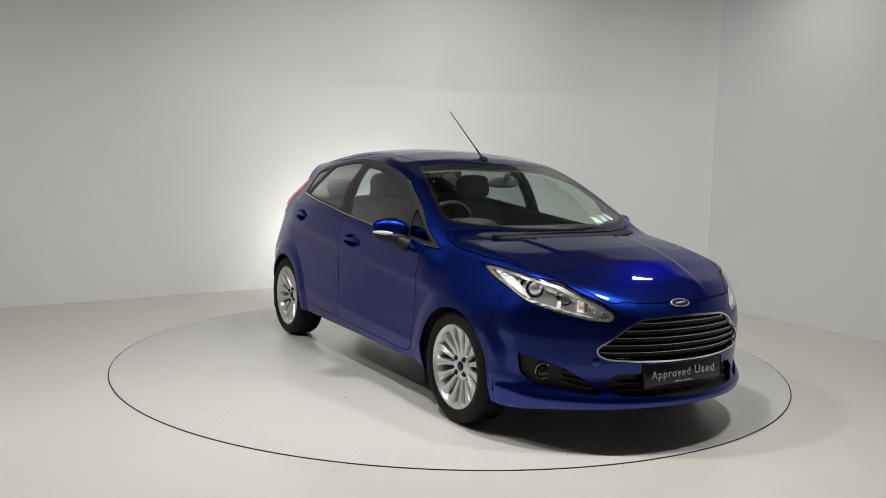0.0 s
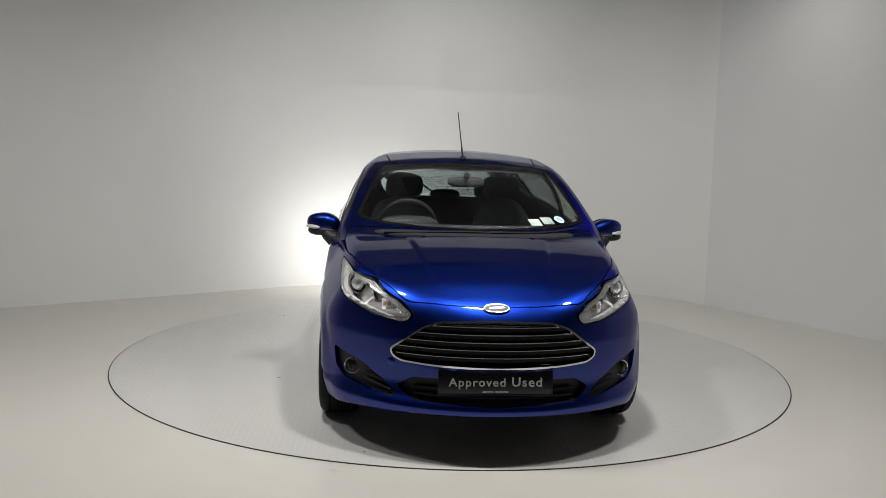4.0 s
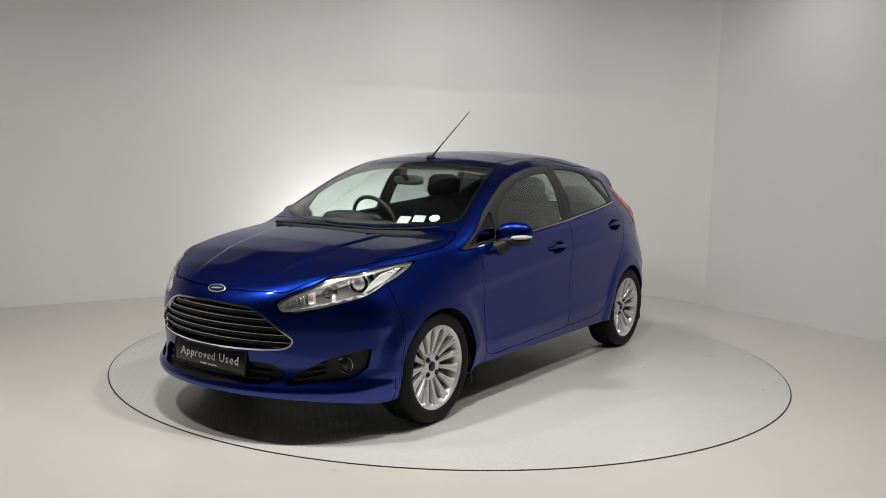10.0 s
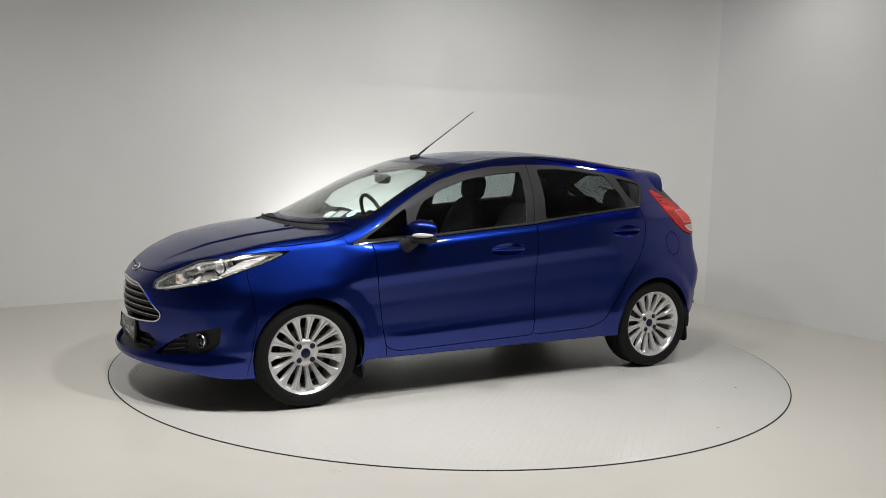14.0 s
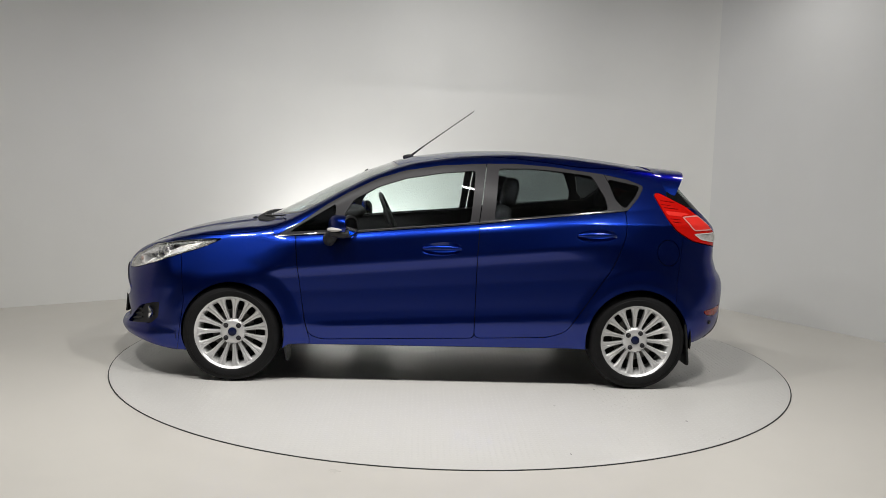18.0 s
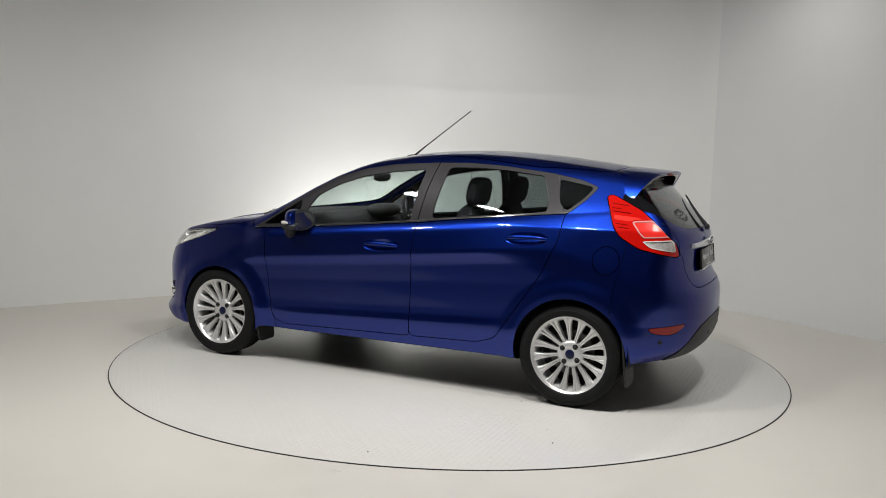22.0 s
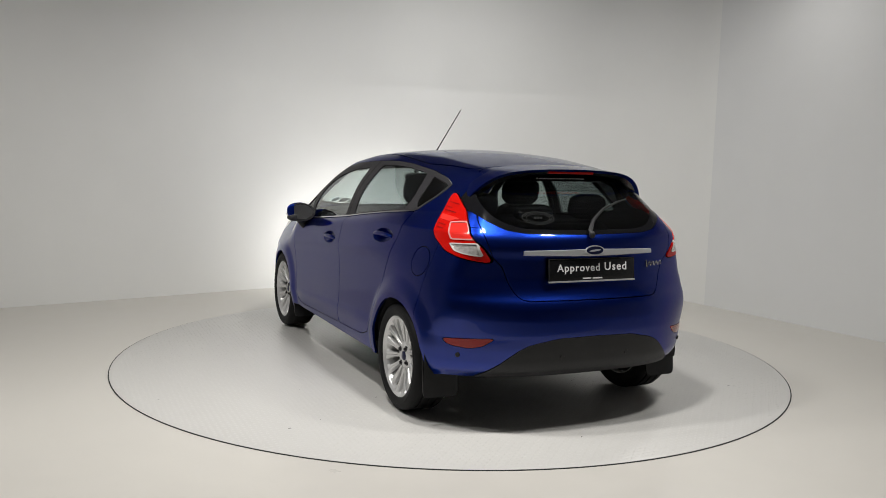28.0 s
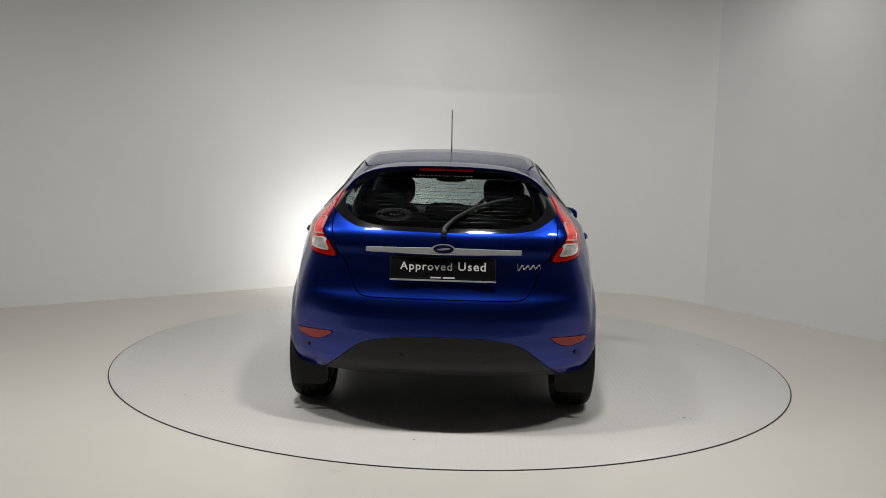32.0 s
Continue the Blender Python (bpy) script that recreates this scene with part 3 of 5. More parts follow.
GRILLE = [(-0.3, 0.664), (0.0, 0.664), (0.265, 0.656), (0.335, 0.630), (0.486, 0.518), (0.476, 0.480), (0.435, 0.460), (0.30, 0.451), (0.0, 0.446), (-0.3, 0.446)]
INTAKE = [(-0.3, 0.390), (0.0, 0.390), (0.38, 0.392), (0.455, 0.342), (0.385, 0.290), (0.0, 0.274), (-0.3, 0.274)]
FOGPOCKET = [(0.755, 0.471), (0.743, 0.375), (0.703, 0.328), (0.475, 0.290), (0.448, 0.300), (0.497, 0.345), (0.615, 0.423)]
DIFFUSER = [(-0.3, 0.505), (0.0, 0.505), (0.227, 0.50), (0.37, 0.472), (0.43, 0.445), (0.52, 0.37), (0.615, 0.285), (0.615, 0.1), (-0.3, 0.1)]
REFLECTOR = [(0.768, 0.492), (0.545, 0.505), (0.60, 0.462), (0.66, 0.446), (0.745, 0.46)]


def blob(size, at=(0, 0, 0), turn=(0, 0, 0), power=3.0, n=20, bm=None, shape=None):
    """A soft cushion-like body."""
    bm = bm or bmesh.new()
    m = pose(*at, *turn)
    made = bmesh.ops.create_uvsphere(bm, u_segments=n * 2, v_segments=n, radius=1.0)["verts"]
    for v in made:
        c = v.co
        s = (abs(c.x) ** power + abs(c.y) ** power + abs(c.z) ** power) ** (-1 / power)
        q = Vector((c.x * s * size[0] / 2, c.y * s * size[1] / 2, c.z * s * size[2] / 2))
        if shape:
            q = Vector(shape(*q))
        v.co = m @ q
    return bm


def lettering(words, width, depth, m, mat, parent, name="lettering"):
    data = bpy.data.curves.new(name, "FONT")
    data.body, data.align_x, data.align_y, data.extrude, data.space_character, data.offset = words, "CENTER", "CENTER", depth, 1.16, 0.016
    tmp = bpy.data.objects.new(name, data)
    scene.collection.objects.link(tmp)
    me = bpy.data.meshes.new_from_object(tmp.evaluated_get(bpy.context.evaluated_depsgraph_get()))
    bpy.data.objects.remove(tmp)
    xs = [v.co.x for v in me.vertices]
    s = width / (max(xs) - min(xs))
    me.transform(m @ Matrix.Diagonal((s, s * 0.95, s, 1)))
    me.materials.clear()
    me.materials.append(mat)
    ob = new(name, me)
    ob.parent = parent
    return ob


def wheel_at(car):
    """One alloy wheel; its own z points out of the car."""
    rim = part("wheel", lathe([(0.205, -0.088), (0.213, -0.088), (0.205, -0.07), (0.196, -0.03), (0.196, 0.04), (0.203, 0.07), (0.214, 0.086), (0.2235, 0.093), (0.2245, 0.090), (0.219, 0.078),
                               (0.208, 0.060), (0.201, 0.035), (0.201, -0.03), (0.207, -0.07), (0.205, -0.088)], 72), ALLOY, car, "silver multi-spoke alloy wheel")
    g = [(0.2985, -0.072), (0.2985, -0.049), (0.2925, -0.047), (0.2925, -0.040), (0.2995, -0.038), (0.3, -0.006), (0.294, -0.004), (0.294, 0.004), (0.3, 0.006),
         (0.2995, 0.038), (0.2925, 0.040), (0.2925, 0.047), (0.2985, 0.049), (0.2985, 0.072)]
    prof = [(0.214, -0.088), (0.226, -0.097), (0.250, -0.104), (0.275, -0.102), (0.289, -0.092)] + g + [(0.289, 0.092), (0.275, 0.102), (0.262, 0.1035), (0.260, 0.1055), (0.250, 0.105), (0.235, 0.101), (0.226, 0.097), (0.2215, 0.090), (0.214, 0.080)]
    part("tyre", lathe(prof, 96), RUBBER, rim, "black road tyre")
    part("brake_disc", lathe([(0.03, -0.012), (0.132, -0.012), (0.132, 0.008), (0.075, 0.008), (0.072, 0.03), (0.03, 0.03)], 48), STEEL, rim, "dull steel brake disc")
    part("backing", lathe([(0.0, -0.06), (0.2, -0.06), (0.2, -0.055), (0.0, -0.055)], 48), VOID, rim)
    hub = lathe([(0.0, 0.052), (0.026, 0.052), (0.033, 0.056), (0.060, 0.056), (0.072, 0.050), (0.080, 0.040), (0.080, 0.015), (0.0, 0.015)], 48)
    part("hub", hub, ALLOY, rim)
    bm = bmesh.new()
    stations = [(0.062, 0.0095, 0.047), (0.10, 0.0108, 0.054), (0.14, 0.0132, 0.063), (0.172, 0.0168, 0.071), (0.192, 0.0218, 0.076), (0.205, 0.0300, 0.079), (0.2165, 0.0425, 0.080)]
    rings = []
    for r, w, h in stations:
        d = 0.030 if r < 0.19 else 0.022
        pts = [(-w, h - d), (-w, h - 0.006), (-w * 0.72, h), (-w * 0.16, h - 0.0005), (0, h - 0.004), (w * 0.16, h - 0.0005), (w * 0.72, h), (w, h - 0.006), (w, h - d)]
        rings.append([bm.verts.new((r, a, b)) for a, b in pts])
    for a, b in zip(rings, rings[1:]):
        for i in range(len(a)):
            j = (i + 1) % len(a)
            bm.faces.new((a[i], a[j], b[j], b[i]))
    bm.faces.new(rings[0])
    bm.faces.new(rings[-1])
    spoke = part("spoke", bm, ALLOY, rim, angle=50)
    for i in range(1, 15):
        s = new("spoke", spoke.data)
        s.parent, s.matrix_local = rim, pose(0, 0, 0, 0, 0, 24 * i)
    cap = part("hub_cap", lathe([(0.0, 0.061), (0.021, 0.0595), (0.0255, 0.057), (0.0255, 0.05), (0.0, 0.05)], 32), BADGE, rim, "dark blue hub cap")
    nut = part("wheel_nut", lathe([(0.0, 0.068), (0.006, 0.068), (0.0085, 0.065), (0.0085, 0.046), (0.0085, 0.0575), (0.0155, 0.0575), (0.0155, 0.04), (0, 0.04)], 12), GREYTRIM, rim, "dark wheel nut")
    nut.matrix_local = pose(0.054 * 0.7071, 0.054 * 0.7071, 0)
    for i in range(1, 4):
        a = math.pi / 4 + i * math.pi / 2
        s = new("wheel_nut", nut.data)
        s.parent, s.matrix_local = rim, pose(0.054 * math.cos(a), 0.054 * math.sin(a), 0)
        s["label"] = "dark wheel nut"
    return rim


def arch(x):
    return lambda V: np.maximum(np.hypot(V[:, 0] - x + (0.010 if x > 0 else 0.0), V[:, 2] - 0.305) - (0.314 if x > 0 else 0.323), 0.42 - V[:, 1])


def car_body(car):
    J = 0.0024
    M = skin(96, 230, 240)
    under, M = split(M, M[0][:, 2] - HEM(M[0][:, 0]))
    for x in (HUB, -HUB):
        _, M = take(M, arch(x))
        _, under = take(under, arch(x))
    V = under[0]
    deep = HEM(V[:, 0]) - V[:, 2]
    V[:, 2] = HEM(V[:, 0]) - 0.1 * deep
    shell("underbody", whole(under), VOID, car, "dull black underside", depth=0.01)
    sides = ((1, lambda q: q), (-1, other))

    # side glazing
    surround, M = take(M, by_side(DLO, 0.02, 0.45), 0.001)
    strip, surround = split(surround, np.maximum(surround[0][:, 2] - SILL_LINE(surround[0][:, 0]) - 0.009, -1.24 - surround[0][:, 0]))
    for sgn, flip in sides:
        shell("belt_strip", flip(strip), STRIP, car, "bright chrome strip along the window line", depth=0.012, lift=0.005)
    for name, poly in PANES.items():
        pane, surround = take(surround, by_side(poly, 0.022, 0.45), 0.0008)
        mat = DARKTINT if "quarter" in name else GLASS if name.startswith("front") else TINT
        for sgn, flip in sides:
            p = shell(name, flip(pane), mat, car, "clear side glass" if mat is GLASS else "dark tinted side glass", depth=0.004, lift=-0.004, closed=True)
            p.visible_shadow = False
    bline = lambda V: V[:, 0] - (-0.250 - (V[:, 2] - 1.0) * 0.14)
    rear_frame, front_frame = take(surround, bline, 0.003)
    cline = lambda V: V[:, 0] - (-1.155 + (V[:, 2] - 1.095) * 0.45)
    quarter_frame, rear_frame = take(rear_frame, cline, 0.0015)
    for sgn, flip in sides:
        shell("front_window_frame", flip(front_frame), GREYTRIM, car, "satin dark grey window frame", depth=0.012, lift=0.001)
        shell("rear_window_frame", flip(rear_frame), GREYTRIM, car, "satin dark grey window frame", depth=0.012, lift=0.001)
        shell("quarter_window_frame", flip(quarter_frame), GREYTRIM, car, "satin dark grey window frame", depth=0.012, lift=0.001)

    # windscreen with its black border
    screen, M = take(M, by_top(WINDSCREEN, 0.04, 0.9), 0.0015)
    clear, border = take(screen, lambda V: by_top(WINDSCREEN, 0.06, 0.9)(V) + 0.022, 0.0)
    ws = shell("windscreen", whole(clear), GLASS, car, "clear laminated windscreen", depth=0.005, closed=True)
    ws.visible_shadow = False
    shell("windscreen_border", whole(border), GLOSSBLACK, ws, "black windscreen border", depth=0.006)

    # bonnet, lamps, tailgate, roof
    lamp_f, M = take(M, by_side(HEADLAMP, 0.02, 0.30), J)
    bonnet, M = take(M, by_top(BONNET, 0.05, 0.66), J)
    shell("bonnet", whole(bonnet), PAINT, car, "blue metallic bonnet")
    lamp_r, M = take(M, by_side(TAILLAMP, 0.025, 0.30), J * 1.1)
    glass_r, M = take(M, by_rear(REARGLASS, 0.035, -1.455), 0.0015)
    pane_poly = [(-0.3, 1.042), (0.0, 1.042), (0.36, 1.048), (0.46, 1.075), (0.525, 1.13), (0.54, 1.21), (0.47, 1.290), (-0.3, 1.292)]
    glass_r, frit = take(glass_r, by_rear(pane_poly, 0.05, -1.38), 0.0)
    rg = shell("rear_window", whole(glass_r), TINT, car, "dark tinted rear window", depth=0.005, lift=-0.002, closed=True)
    rg.visible_shadow = False
    shell("window_border", whole(frit), GLOSSBLACK, rg, "black printed border of the rear window", depth=0.006, lift=-0.002)
    gate, M = take(M, by_rear(TAILGATE, 0.03, -1.395), J)
    shell("tailgate", whole(gate), PAINT, car, "blue metallic tailgate")
    roof, M = take(M, by_top(ROOF, 0.04, 1.2), 0.004)
    shell("roof", whole(roof), PAINT, car, "blue metallic roof")

    # front bumper with its openings
    bumper, M = take(M, by_side([(1.60, 0.05), (1.53, 0.5), (1.57, 0.80), (1.75, 0.95), (2.4, 0.95), (2.4, 0.05)]), J * 0.6)
    ring, bumper = take(bumper, by_front(GRILLE, 0.022), 0.0)
    chrome_ring, _ = split(ring, -(by_front(GRILLE, 0.022)(ring[0]) + 0.008))
    hole, bumper = take(bumper, by_front(INTAKE, 0.018), 0.0)
    pocket, bumper = take(bumper, by_front(FOGPOCKET, 0.014), 0.001)
    fb = shell("front_bumper", whole(bumper), PAINT, car, "blue metallic front bumper", depth=0.03)
    gr = shell("grille_surround", whole(chrome_ring), CHROME, car, "chrome grille surround", depth=0.03, lift=0.006)
    shell("grille_backing", whole(ring), VOID, gr, "black grille cavity", depth=0.01, lift=-0.055)
    shell("intake_backing", whole(hole), BLACK, fb, "black lower intake", depth=0.01, lift=-0.03)
    # grille bars: flat blades across the opening, each with a chrome lip
    for k, z in enumerate((0.622, 0.588, 0.553, 0.518, 0.483)):
        half = float(np.interp(z, [0.45, 0.462, 0.480, 0.518, 0.630, 0.656], [0.36, 0.43, 0.468, 0.478, 0.328, 0.25])) - 0.012
        bars = []
        for dz, mat, out, name, hgt in ((0.0, GRILLEBLACK, -0.024, "grille_bar", 0.018), (0.011, LAMPCHROME, -0.0180, "bar_lip", 0.0058)):
            bm = bmesh.new()
            rings = []
            for i in range(25):
                y = -half + 2 * half * i / 24
                x = on_skin(y=abs(y), z=z + dz)[0] + out
                rings.append([bm.verts.new((x + a, y, z + dz + b)) for a, b in ((0, -hgt / 2), (0.006, -hgt / 2 + 0.002), (0.006, hgt / 2 - 0.001), (0, hgt / 2), (-0.03, hgt / 2 - 0.002), (-0.03, -hgt / 2))])
            for a, b in zip(rings, rings[1:]):
                for i in range(6):
                    bm.faces.new((a[i], a[(i + 1) % 6], b[(i + 1) % 6], b[i]))
            bm.faces.new(rings[0])
            bm.faces.new(rings[-1])
            part(name, bm, mat, gr, "black grille blade" if name == "grille_bar" else "thin chrome lip of a grille blade")
    for z in (0.345, 0.312):
        bm = tube([(on_skin(y=abs(y), z=z)[0] - 0.018, y, z) for y in np.linspace(-0.37, 0.37, 17)], 0.006, 6)
        part("intake_slat", bm, BLACK, fb, "black intake slat")
    for sgn, flip in sides:
        pk = shell("fog_lamp_pocket", flip(pocket), BLACK, fb, "black fog lamp pocket", depth=0.012, lift=-0.022)
        for dz in (0.0, 0.028, 0.056):
            pts = []
            for y in np.linspace(0.485 + dz * 0.9, 0.60, 7):
                z = 0.310 + dz + (y - 0.46) * 0.25
                pts.append((on_skin(y=y, z=z)[0] - 0.012, sgn * y, z))
            part("pocket_rib", tube(pts, 0.005, 6), BLACK, fb, "black rib beside the fog lamp")

    # rear bumper
    rb, M = take(M, by_side([(-1.545, 1.05), (-1.48, 0.68), (-1.47, 0.5), (-1.50, 0.05), (-2.3, 0.05), (-2.3, 1.05)]), J * 0.6)
    refl, rb = take(rb, by_rear(REFLECTOR, 0.02), 0.0015)
    black, rb = take(rb, by_rear(DIFFUSER, 0.03), 0.0015)
    bumper_r = shell("rear_bumper", whole(rb), PAINT, car, "blue metallic rear bumper", depth=0.025)
    shell("bumper_skirt", whole(black), BLACK, bumper_r, "unpainted black lower bumper skirt", depth=0.03, lift=0.004)
    for sgn, flip in sides:
        shell("reflector", flip(refl), REFLECT, bumper_r, "red bumper reflector", depth=0.012, lift=0.001)

    # wings and doors
    wing, M = take(M, by_side([(0.995, 0.90), (0.862, 0.905), (0.845, 0.73), (0.80, 0.40), (0.77, 0.28), (0.77, 0.05), (1.9, 0.05), (1.9, 1.0), (1.05, 1.0)], 0, 0.4), J * 0.8)
    door_f, M = take(M, by_side(FRONT_DOOR, 0.03, 0.45), J)
    door_r, M = take(M, by_side(REAR_DOOR, 0.04, 0.45), J)
    made = {}
    dished = {}
    for key, hx, hz in (("f", -0.028, 0.849), ("r", -0.97, 0.948)):
        dish = lambda V: np.hypot((V[:, 0] - hx) / 0.126, (V[:, 2] - hz - (V[:, 0] - hx) * -0.05) / 0.040) - 1
        door = door_f if key == "f" else door_r
        bowl, door = take(door, lambda V: dish(V) * 0.04)
        r = np.clip(dish(bowl[0]) + 1, 0, 1)
        sunk = bowl[0] - true_normals(bowl[0]) * (0.018 * (1 - r ** 2.5))[:, None]
        dished[key] = (sunk, bowl[1])
        if key == "f":
            door_f = door
        else:
            door_r = door
    for sgn, flip in sides:
        shell("front_wing", flip(wing), PAINT, car, "blue metallic front wing")
        made["f", sgn] = shell("front_door", flip(door_f), PAINT, car, "blue metallic front door")
        made["r", sgn] = shell("rear_door", flip(door_r), PAINT, car, "blue metallic rear door")
        for key in ("f", "r"):
            link("handle_recess", *flip(dished[key]), PAINT, made[key, sgn], "dished oval behind the handle")
    flap, left = take(M, lambda V: np.maximum(np.hypot((V[:, 0] + 1.425) / 0.072, (V[:, 2] - 0.852) / 0.078) * 0.075 - 0.075, -V[:, 1]), 0.0022)
    shell("body_side", left, PAINT, car, "blue metallic body side with sill and rear quarter")
    shell("body_side", other(M), PAINT, car, "blue metallic body side with sill and rear quarter")
    shell("fuel_flap", flap, PAINT, car, "blue fuel filler flap")

    # a dark inner shell closes the joints and lines the cabin
    L = skin(30, 130, 110, 0.045)
    for phi in (by_side(DLO, 0.02, 0.4), by_top(WINDSCREEN, 0.04, 0.85), by_rear(REARGLASS, 0.05, -1.35)):
        _, L = take(L, phi, -0.006)
    for x in (HUB, -HUB):
        _, L = take(L, lambda V: np.maximum(np.hypot(V[:, 0] - x, V[:, 2] - 0.305) - 0.345, 0.40 - V[:, 1]))
    _, L = split(L, L[0][:, 2] - 0.30)
    L, _ = split(L, L[0][:, 0] - 1.33)
    top, low = take(L, lambda V: np.maximum(1.30 - V[:, 2], np.abs(V[:, 0] + 0.55) - 0.85))
    shell("cabin_lining", whole(low), LINING, car, "dark grey cabin lining", depth=0.004)
    shell("headliner", whole(top), HEADLINER, car, "grey cloth headliner", depth=0.004)
    return made, lamp_f, lamp_r, fb, bumper_r


def oval(a, b, n=40):
    return [(a * math.cos(2 * math.pi * i / n), b * math.sin(2 * math.pi * i / n)) for i in range(n)]


def badge(p, parent, a, b, lift, owner="badge"):
    m = seat_on(p, 0, lift)
    e = part(owner, prism(oval(a, b), 0.006, m, bevel=0.002), SATIN, parent, "oval chrome-rimmed badge")
    part("badge_field", prism(oval(a * 0.88, b * 0.80), 0.0075, m), BADGE, e, "blue badge enamel")
    part("badge_mark", prism(oval(a * 0.60, b * 0.20, 16), 0.0085, m @ pose(0, 0, 0, 0, 0, 6)), SATIN, e, "silver badge mark")
    return e


def number_plate(parent, m, frame_mat, label, rise):
    """A plate in its own x, y plane, reading the dealer's words."""
    p = part("number_plate", box((0.525, 0.115, 0.008), (0, 0, 0), 0.003), PLATEBLACK, parent, label)
    p.matrix_local = m
    bm = box((0.531, 0.0035, 0.012), (0, 0.0585, 0.0), 0.001)
    box((0.004, 0.115, 0.012), (-0.2640, 0, 0.0), 0.001, bm=bm)
    box((0.004, 0.115, 0.012), (0.2640, 0, 0.0), 0.001, bm=bm)
    part("plate_frame", bm, BLACK, p, "slim black plate frame")
    part("frame_lip", box((0.535, 0.008, 0.014), (0, -0.0575, 0.0), 0.0015), frame_mat, p, "lower lip of the plate frame")
    lettering("Approved", 0.262, 0.004, pose(-0.084, rise - 0.003, 0.0045), WHITE, p)
    lettering("Used", 0.139, 0.004, pose(0.1455, rise, 0.0045), WHITE, p)
    x = -0.062
    for w in (0.052, 0.060):
        part("small_print", box((w, 0.007, 0.001), (x + w / 2, -0.043, 0.0046)), WHITE, p, "line of small white print", smooth=False)
        x += w + 0.010
    return p


def headlamp(car, mesh, sgn):
    flip = (lambda q: q) if sgn > 0 else other
    lens = shell("headlamp", flip(mesh), LENS, car, "clear glazed headlamp", depth=0.004, closed=True)
    lens.visible_shadow = False
    shell("reflector_bowl", flip(mesh), BOWL, lens, "bright reflector bowl", depth=0.004, lift=-0.085)
    rim = by_side(HEADLAMP, 0.02)
    inner, edge = take(mesh, lambda V: rim(V) + 0.003)
    shell("lamp_seal", flip(edge), GLOSSBLACK, lens, "thin black lamp seal", depth=0.02, lift=-0.006)
    inner, edge = take(inner, lambda V: rim(V) + 0.016)
    shell("bezel", flip(edge), LAMPCHROME, lens, "bright inner bezel", depth=0.05, lift=-0.012)
    # the silver blade along the lower edge, bent up behind the projector
    blade = [(1.962, 0.646), (1.925, 0.668), (1.711, 0.735), (1.639, 0.790), (1.567, 0.822), (1.404, 0.856), (1.519, 0.802), (1.654, 0.738), (1.776, 0.694), (1.95, 0.644)]
    low, _ = take(mesh, by_side(blade, 0.008))
    shell("lamp_blade", flip(low), SATIN, lens, "silver blade along the lower edge", depth=0.03, lift=-0.016)
    ridge, _ = take(mesh, lambda V: np.maximum(np.abs(by_side(blade, 0.008)(V) + 0.004) - 0.003, 0.66 - V[:, 2] + (1.93 - V[:, 0]) * 0.27))
    shell("light_strip", flip(ridge), WHITELENS, lens, "frosted light strip", depth=0.006, lift=-0.010)
    fwd = Vector((0.90, 0.42 * sgn, 0.06)).normalized().to_track_quat("Z", "Y").to_matrix().to_4x4()
    at = lambda x, y, z: Matrix.Translation((x, y * sgn, z)) @ fwd
    c = at(1.668, 0.640, 0.772)
    part("projector", lathe([(0.030, -0.03), (0.050, 0.0), (0.053, 0.012), (0.050, 0.016), (0.042, 0.008), (0.040, 0.0)], 32, c), LAMPCHROME, lens, "chrome projector ring")
    part("projector_collar", lathe([(0.0405, 0.0), (0.0405, 0.010), (0.036, 0.012), (0.034, 0.004)], 32, c), GLOSSBLACK, lens, "black projector collar")
    part("projector_glass", lathe([(0.036, 0.004), (0.033, 0.016), (0.024, 0.026), (0.012, 0.031), (0.0, 0.032)], 32, c), LAMPCHROME, lens, "mirrored projector eye")
    shade = lathe([(0.060, -0.05), (0.072, -0.02), (0.070, -0.018), (0.056, -0.03)], 32, c)
    part("projector_shade", shade, PLATEBLACK, lens, "black shade round the projector")
    c2 = at(1.772, 0.535, 0.742)
    part("main_beam_bowl", lathe([(0.008, -0.03), (0.030, -0.02), (0.044, 0.004), (0.047, 0.006), (0.048, 0.0), (0.03, -0.03)], 32, c2), LAMPCHROME, lens, "chrome main beam bowl")
    part("beam_bulb", lathe([(0.0, 0.006), (0.009, 0.004), (0.011, -0.01), (0.009, -0.028)], 16, c2), PLATEBLACK, lens, "dark bulb cap")
    part("indicator_housing", box((0.035, 0.075, 0.052), (1.845, 0.488 * sgn, 0.704), 0.004, (0, 0, -40 * sgn)), SATIN, lens, "silvered indicator housing")
    part("indicator_bulb", blob((0.030, 0.046, 0.034), (1.860, 0.500 * sgn, 0.707), (0, 0, -40 * sgn), 3.0, 10), AMBER, lens, "brownish indicator bulb")
    def tucked(bm):
        """Keeps a mesh behind the glass."""
        for v in bm.verts:
            q = Vector((v.co.x, abs(v.co.y), v.co.z))
            f = float(field(*[np.array(c) for c in q]))
            if f > -0.016:
                n = skin_normal(q)
                v.co -= Vector((n.x, n.y * sgn, n.z)) * (f + 0.016)
        return bm

    for k in range(5):
        rib = box((0.004, 0.005, 0.045), (1.918 - 0.010 * k, (0.425 + 0.012 * k) * sgn, 0.688 + 0.002 * k), 0.0015, segments=1)
        part("reflector_rib", tucked(rib), LAMPCHROME, lens)
    # stepped facets behind the glass
    for k, (x, y, z, w, h, a) in enumerate(((1.80, 0.595, 0.712, 0.09, 0.020, -48), (1.72, 0.57, 0.795, 0.12, 0.018, -35), (1.60, 0.725, 0.812, 0.12, 0.016, -62), (1.55, 0.748, 0.835, 0.10, 0.012, -66))):
        facet = box((0.02, w, h), (x, y * sgn, z), 0.005, (0, 14 + 6 * k, a * sgn))
